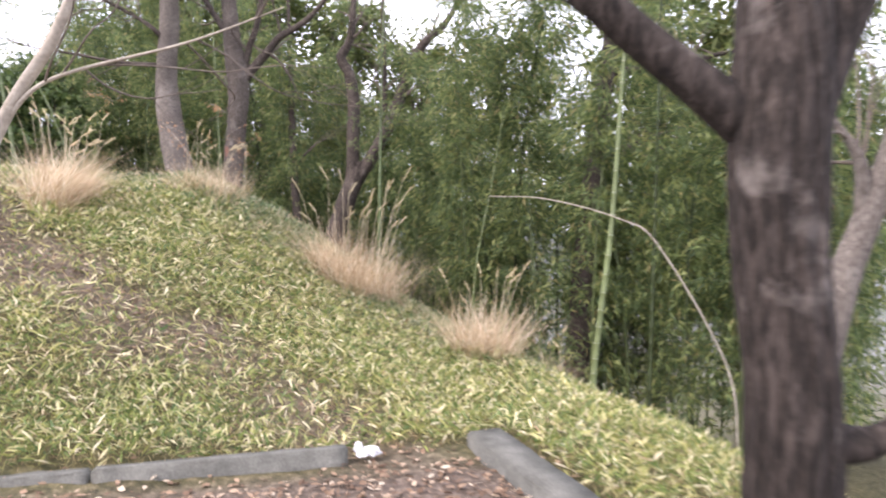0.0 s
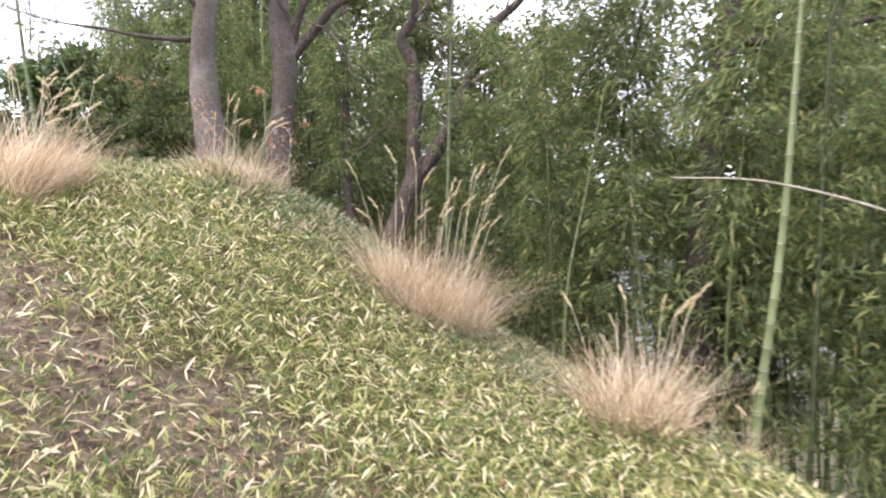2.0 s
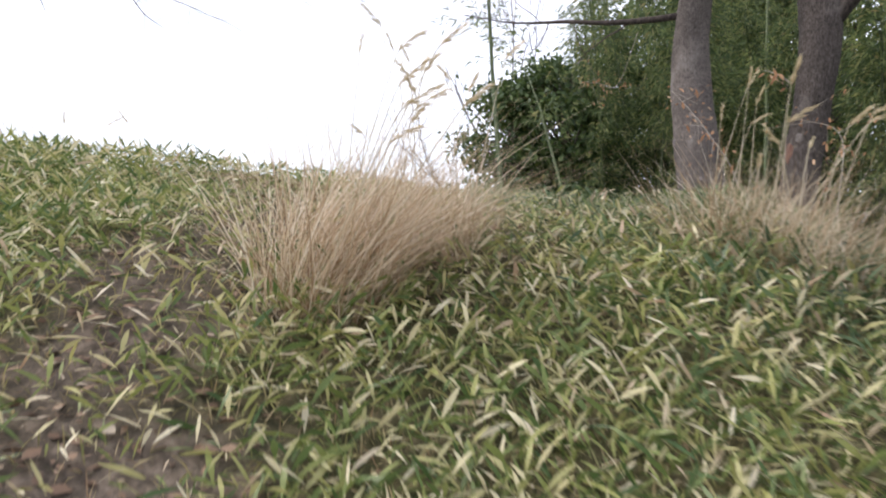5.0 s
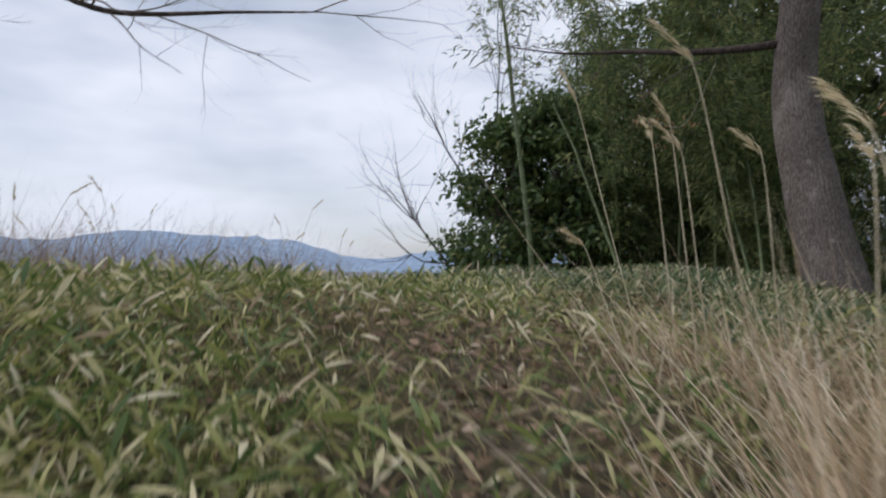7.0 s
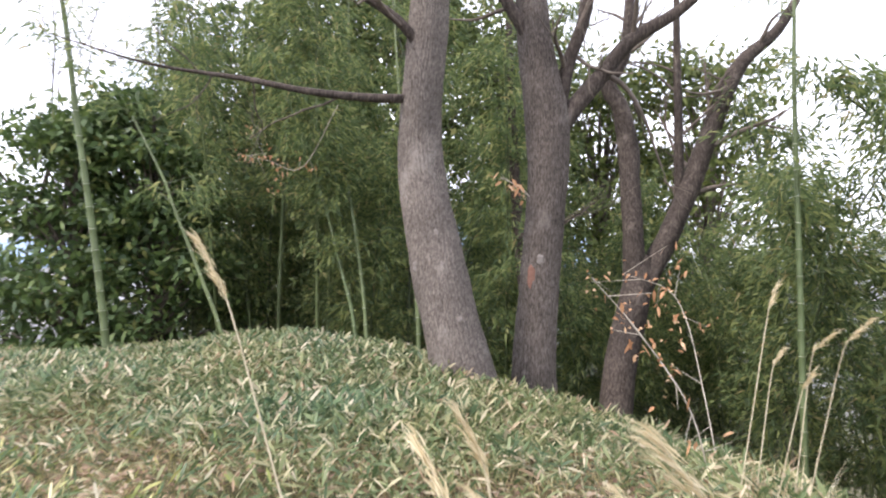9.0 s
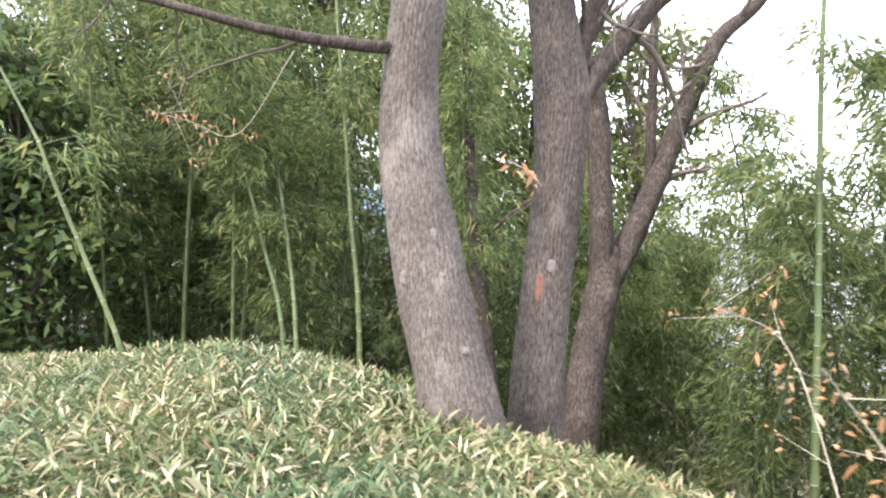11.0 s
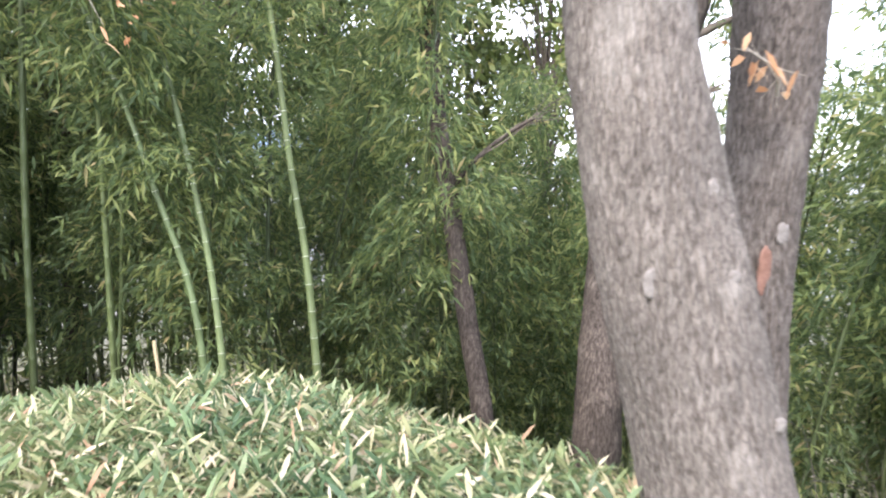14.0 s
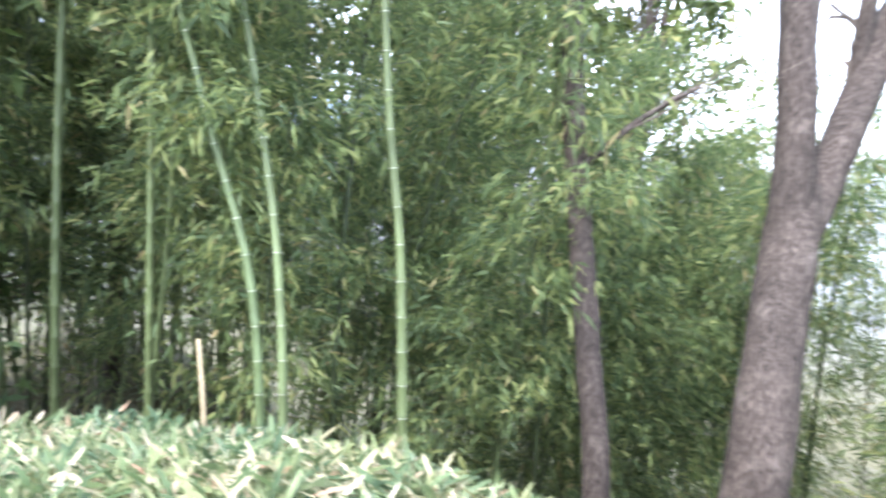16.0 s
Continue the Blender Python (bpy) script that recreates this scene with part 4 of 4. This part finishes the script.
def grass_tuft(x, y, wide, tall, blades, plumes, seed, label="clump of dry straw-coloured silver grass on the mound", plume_tall=1.0, lean_to=(0, 0), colour="susuki", deep=None, stems=()):
    rng = np.random.default_rng(seed)
    z = float(height(x, y))
    root = thing("silver_grass", label, "grass clump", (x, y, z - 0.03), "clumps of silver grass")
    n = blades
    r = wide * 0.5 * np.sqrt(rng.uniform(0, 1, n))
    a = rng.uniform(0, 6.28, n)
    bx, by = r * np.cos(a), r * np.sin(a) * (deep or 1.0)
    base = np.stack([bx, by, height(x + bx, y + by) - z], 1)
    out = np.stack([bx, by, 0 * bx], 1) / wide * 0.32 + rng.normal(0, 0.33, (n, 3)) * [1, 1, 0] + [lean_to[0], lean_to[1], 0]
    ln = tall * rng.uniform(0.3, 1.25, n)
    w = rng.uniform(0.003, 0.008, n)
    f = np.linspace(0, 1, 6)[None, :, None]
    line = base[:, None] + (out[:, None] * f + np.array([0, 0, 1.0]) * f) * ln[:, None, None] + (unit(out + 1e-6)[:, None] * 0.7 - [0, 0, 0.62]) * (f**1.9) * ln[:, None, None] * rng.uniform(0.05, 0.9, n)[:, None, None]
    side = unit(np.cross(out + rng.normal(0, 0.3, (n, 3)), [0, 0, 1.0]))[:, None] * w[:, None, None] * (1 - f**1.5 * 0.95) * 0.5
    v = np.stack([line + side, line - side], 2).reshape(-1, 3)
    o = (np.arange(n) * 12)[:, None, None] + (np.arange(5) * 2)[None, :, None]
    part("blades", raw_mesh("blades", v, [(o + np.array([0, 1, 3, 2])).reshape(-1, 4)], MAT[colour]), root, kind="stuff")
    for k in range(plumes):
        a, r = rng.uniform(0, 6.28), wide * 0.38 * math.sqrt(rng.uniform(0, 1))
        h = plume_tall * rng.uniform(0.65, 1.12)
        p = np.array([r * math.cos(a), r * math.sin(a), 0])
        d = np.array([*(p[:2] * 0.5 + rng.normal(0, 0.16, 2) + lean_to), 0])
        tip = p + d * h + [0, 0, h]
        if k < len(stems):
            foot, tip = stems[k]
            p = np.array([foot[0] - x, foot[1] - y, float(height(*foot)) - z])
            tip = np.array(tip) - [x, y, z]
            d = (tip - p) * [1, 1, 0]
        bend = rng.uniform(0.06, 0.14)
        nod = unit(d + rng.normal(0, 0.05, 3) * [1, 1, 0] + 1e-4)
        crook = nod * bend * rng.uniform(0.3, 1.0)
        stem = spline([(*p, 0.0036), (*(p + (tip - p) * 0.5), 0.003), (*tip, 0.0024), (*(tip + crook * 0.4 + (tip - p) * 0.10), 0.0016), (*(tip + crook * 1.1 + (tip - p) * 0.17), 0.001)], 20)
        stalk = part("stalk", tubes("stalk", [stem], 4, MAT["straw"]), root)
        m = 90
        i = rng.integers(11, 20, m)
        at = stem[i, :3] + rng.normal(0, 0.004, (m, 3))
        way = unit(stem[i, :3] - stem[i - 1, :3]) + rng.normal(0, 0.085, (m, 3))
        part("plume", leaves("plume", at, way, rng.uniform(0.03, 0.085, m), rng.uniform(0.002, 0.0045, m), MAT["plume"], 0.35, rng, simple=True), stalk, kind="stuff")


grass_tuft(-4.6, 7.55, 0.52, 0.88, 1150, 8, 101, plume_tall=0.95, lean_to=(0.12, 0.3))
grass_tuft(-4.75, 8.25, 0.55, 0.66, 520, 6, 102, plume_tall=0.85, lean_to=(0.05, 0.05))
grass_tuft(-5.4, 8.85, 0.75, 0.46, 330, 6, 103, lean_to=(-0.12, 0), stems=(
    ((-5.52, 8.85), (-5.62, 8.84, 3.0)), ((-5.46, 8.9), (-5.56, 8.87, 3.05)), ((-5.40, 8.85), (-5.50, 8.82, 2.95)), ((-5.14, 8.55), (-5.32, 8.43, 3.12)), ((-5.68, 8.8), (-5.84, 8.74, 2.62)), ((-5.2, 9.0), (-5.26, 8.95, 2.92))))
grass_tuft(-3.5, 9.5, 0.9, 0.62, 1500, 8, 104, plume_tall=0.75, lean_to=(0.05, -0.05))
grass_tuft(-1.3, 8.95, 1.15, 0.85, 2800, 22, 105, plume_tall=1.3, lean_to=(0.06, -0.05))
grass_tuft(0.42, 7.45, 0.65, 0.8, 1400, 9, 106, plume_tall=1.0)
grass_tuft(1.3, 7.7, 0.3, 0.42, 260, 3, 107, "small wisp of dry silver grass", 0.6)
grass_tuft(-5.84, 9.3, 0.2, 0.3, 60, 1, 108, "thin stem of silver grass with a feathery plume", stems=(((-5.84, 9.3), (-6.14, 9.24, 3.3)),))
grass_tuft(-4.25, 10.9, 0.5, 0.4, 250, 5, 109, "few thin stems of silver grass with feathery plumes", 0.95, (0.1, 0))
for k, (x, y, w) in enumerate(((-11.4, 9.6, 1.6), (-12.2, 11.4, 1.8), (-10.9, 8.2, 1.4), (-13.0, 10.0, 1.8), (-13.0, 13.0, 1.6), (-12.6, 8.0, 1.8))):
    grass_tuft(x, y, w, 1.1, 1100, 4, 120 + k, "stand of tall brown winter grass on the open top", 1.15, colour="scrub")


# ---- kerbs, litter and small things ----
def slab(name, a, b, wide, high, top, seed):
    """A worn concrete kerb from a to b with rounded, chipped edges."""
    rng = np.random.default_rng(seed)
    bm = bmesh.new()
    bmesh.ops.create_cube(bm, size=1)
    ln = math.hypot(b[0] - a[0], b[1] - a[1])
    bmesh.ops.scale(bm, vec=(ln, wide, high), verts=bm.verts)
    bmesh.ops.subdivide_edges(bm, edges=[e for e in bm.edges if abs((e.verts[0].co - e.verts[1].co).x) > 0.1], cuts=18, use_grid_fill=True)
    bmesh.ops.bevel(bm, geom=[e for e in bm.edges if e.is_manifold and e.calc_face_angle() > 0.5], offset=0.014, segments=2, affect="EDGES")
    for v in bm.verts:
        v.co += Vector(rng.normal(0, 0.0025, 3))
    me = bpy.data.meshes.new(name)
    bm.to_mesh(me)
    bm.free()
    me.materials.append(MAT["concrete"])
    me.polygons.foreach_set("use_smooth", [True] * len(me.polygons))
    ob = new(name, me)
    ob.matrix_basis = pose((a[0] + b[0]) / 2, (a[1] + b[1]) / 2, top - high / 2, 0, 0, math.degrees(math.atan2(b[1] - a[1], b[0] - a[0])))
    return ob


tagged(slab("kerb", (-2.2, 3.96), (-0.68, 4.36), 0.11, 0.34, 0.0, 1), "weathered grey concrete kerb along the path edge", "kerb", "path kerbs")
tagged(slab("kerb", (-3.6, 3.59), (-2.21, 3.957), 0.11, 0.34, -0.005, 2), "weathered grey concrete kerb along the path edge", "kerb", "path kerbs")
tagged(slab("kerb", (0.27, 4.73), (0.98, 2.8), 0.27, 0.34, 0.0, 3), "broad weathered concrete kerb beside the bank", "kerb", "path kerbs")


def paper(place, size, seed):
    rng = np.random.default_rng(seed)
    bm = bmesh.new()
    bmesh.ops.create_icosphere(bm, subdivisions=3, radius=1)
    for v in bm.verts:
        n = noise.noise(v.co * 2.3 + Vector((seed, 0, 0)))
        v.co = Vector((v.co.x * size[0], v.co.y * size[1], v.co.z * size[2])) * (1 + 0.5 * n)
    me = bpy.data.meshes.new("paper_scrap")
    bm.to_mesh(me)
    bm.free()
    me.materials.append(MAT["paper"])
    ob = new("paper_scrap", me)
    ob.location = place
    tagged(ob, "crumpled white paper scrap lying beside the kerb", "litter", "paper scraps")


for k, (dx, dy, s) in enumerate(((-0.02, 0.12, (0.03, 0.02, 0.045)), (0.0, 0.05, (0.028, 0.028, 0.022)), (0.08, 0.06, (0.06, 0.04, 0.035)), (0.02, 0.0, (0.035, 0.025, 0.02)))):
    px, py = -0.6 + dx, 4.36 + dy
    paper((px, py, float(height(px, py)) + 0.06), s, 3 + k)


def stick(name, points, label, category="twig", material="pale_twig"):
    o = np.array([*points[0][:3], 0])
    me = tubes(name, [spline(points, 30) - o], 7, MAT[material], 0.15, 4)
    ob = new(name, me)
    ob.location = points[0][:3]
    tagged(ob, label, category)


stick("fallen_branch", [(2.93, 6.44, -0.91, 0.0104), (2.81, 6.45, 0.06, 0.0097), (2.13, 6.50, 1.28, 0.0091), (1.73, 6.50, 1.56, 0.0078), (1.00, 6.50, 1.76, 0.0065), (0.43, 6.50, 1.79, 0.0039)], "long pale bare branch arching over the bank", "branch")
stick("bamboo_stake", [(-8.25, 19.2, -1.2, 0.024), (-8.34, 19.44, 0.9, 0.022), (-8.43, 19.63, 1.79, 0.02)], "short pale cut bamboo stake at the edge of the mound", "stake", "stake")


def dead_sprig(points, count, label, seed, spread=0.12, size=0.055):
    rng = np.random.default_rng(seed)
    o = np.array(points[0][:3])
    root = thing("withered_sprig", label, "dead branch", points[0][:3])
    line = spline(points, 20) - [*o, 0]
    lines = [line]
    tips = [line[k, :3] for k in range(9, 20)]
    for k in range(5, 20, 2):
        e = line[k, :3] + rng.normal(0, spread * 1.2, 3)
        lines.append(spline([(*line[k, :3], 0.003), (*e, 0.001)], 4))
        tips.append(e)
    part("stem", tubes("stem", lines[:1], 5, MAT["pale_twig"]), root)
    part("twig_mass", tubes("twig_mass", lines[1:], 4, MAT["pale_twig"]), root, kind="stuff")
    at = np.array(tips)[rng.integers(0, len(tips), count)] + rng.normal(0, spread * 0.45, (count, 3))
    part("leaves", leaves("leaves", at, rng.normal(0, 1, (count, 3)), rng.uniform(0.5, 1.2, count) * size, rng.uniform(0.3, 0.5, count) * size, MAT["withered"], 0.6, rng), root, kind="stuff")


dead_sprig([(-7.2, 14.9, 5.12, 0.006), (-7.72, 15.3, 4.48, 0.004), (-8.18, 15.47, 4.59, 0.003), (-8.6, 15.6, 4.7, 0.002)], 70, "withered orange-brown leaves on a thin hanging twig", 131)
dead_sprig([(-5.08, 15.0, 4.1, 0.010), (-5.2, 14.9, 4.2, 0.008), (-5.4, 14.9, 4.3, 0.004)], 14, "torn branch stub with pale splintered wood", 132, 0.06, 0.1)
dead_sprig([(-3.9, 12.3, 1.4, 0.006), (-3.95, 12.7, 2.4, 0.005), (-4.05, 13.05, 3.1, 0.004), (-4.45, 13.1, 3.3, 0.002)], 70, "withered brown vine with curled dead leaves", 133)
dead_sprig([(-4.25, 11.5, 1.7, 0.006), (-4.4, 11.48, 2.5, 0.005), (-4.69, 11.45, 2.98, 0.004), (-4.98, 11.43, 3.32, 0.002)], 60, "withered brown vine with curled dead leaves", 134)
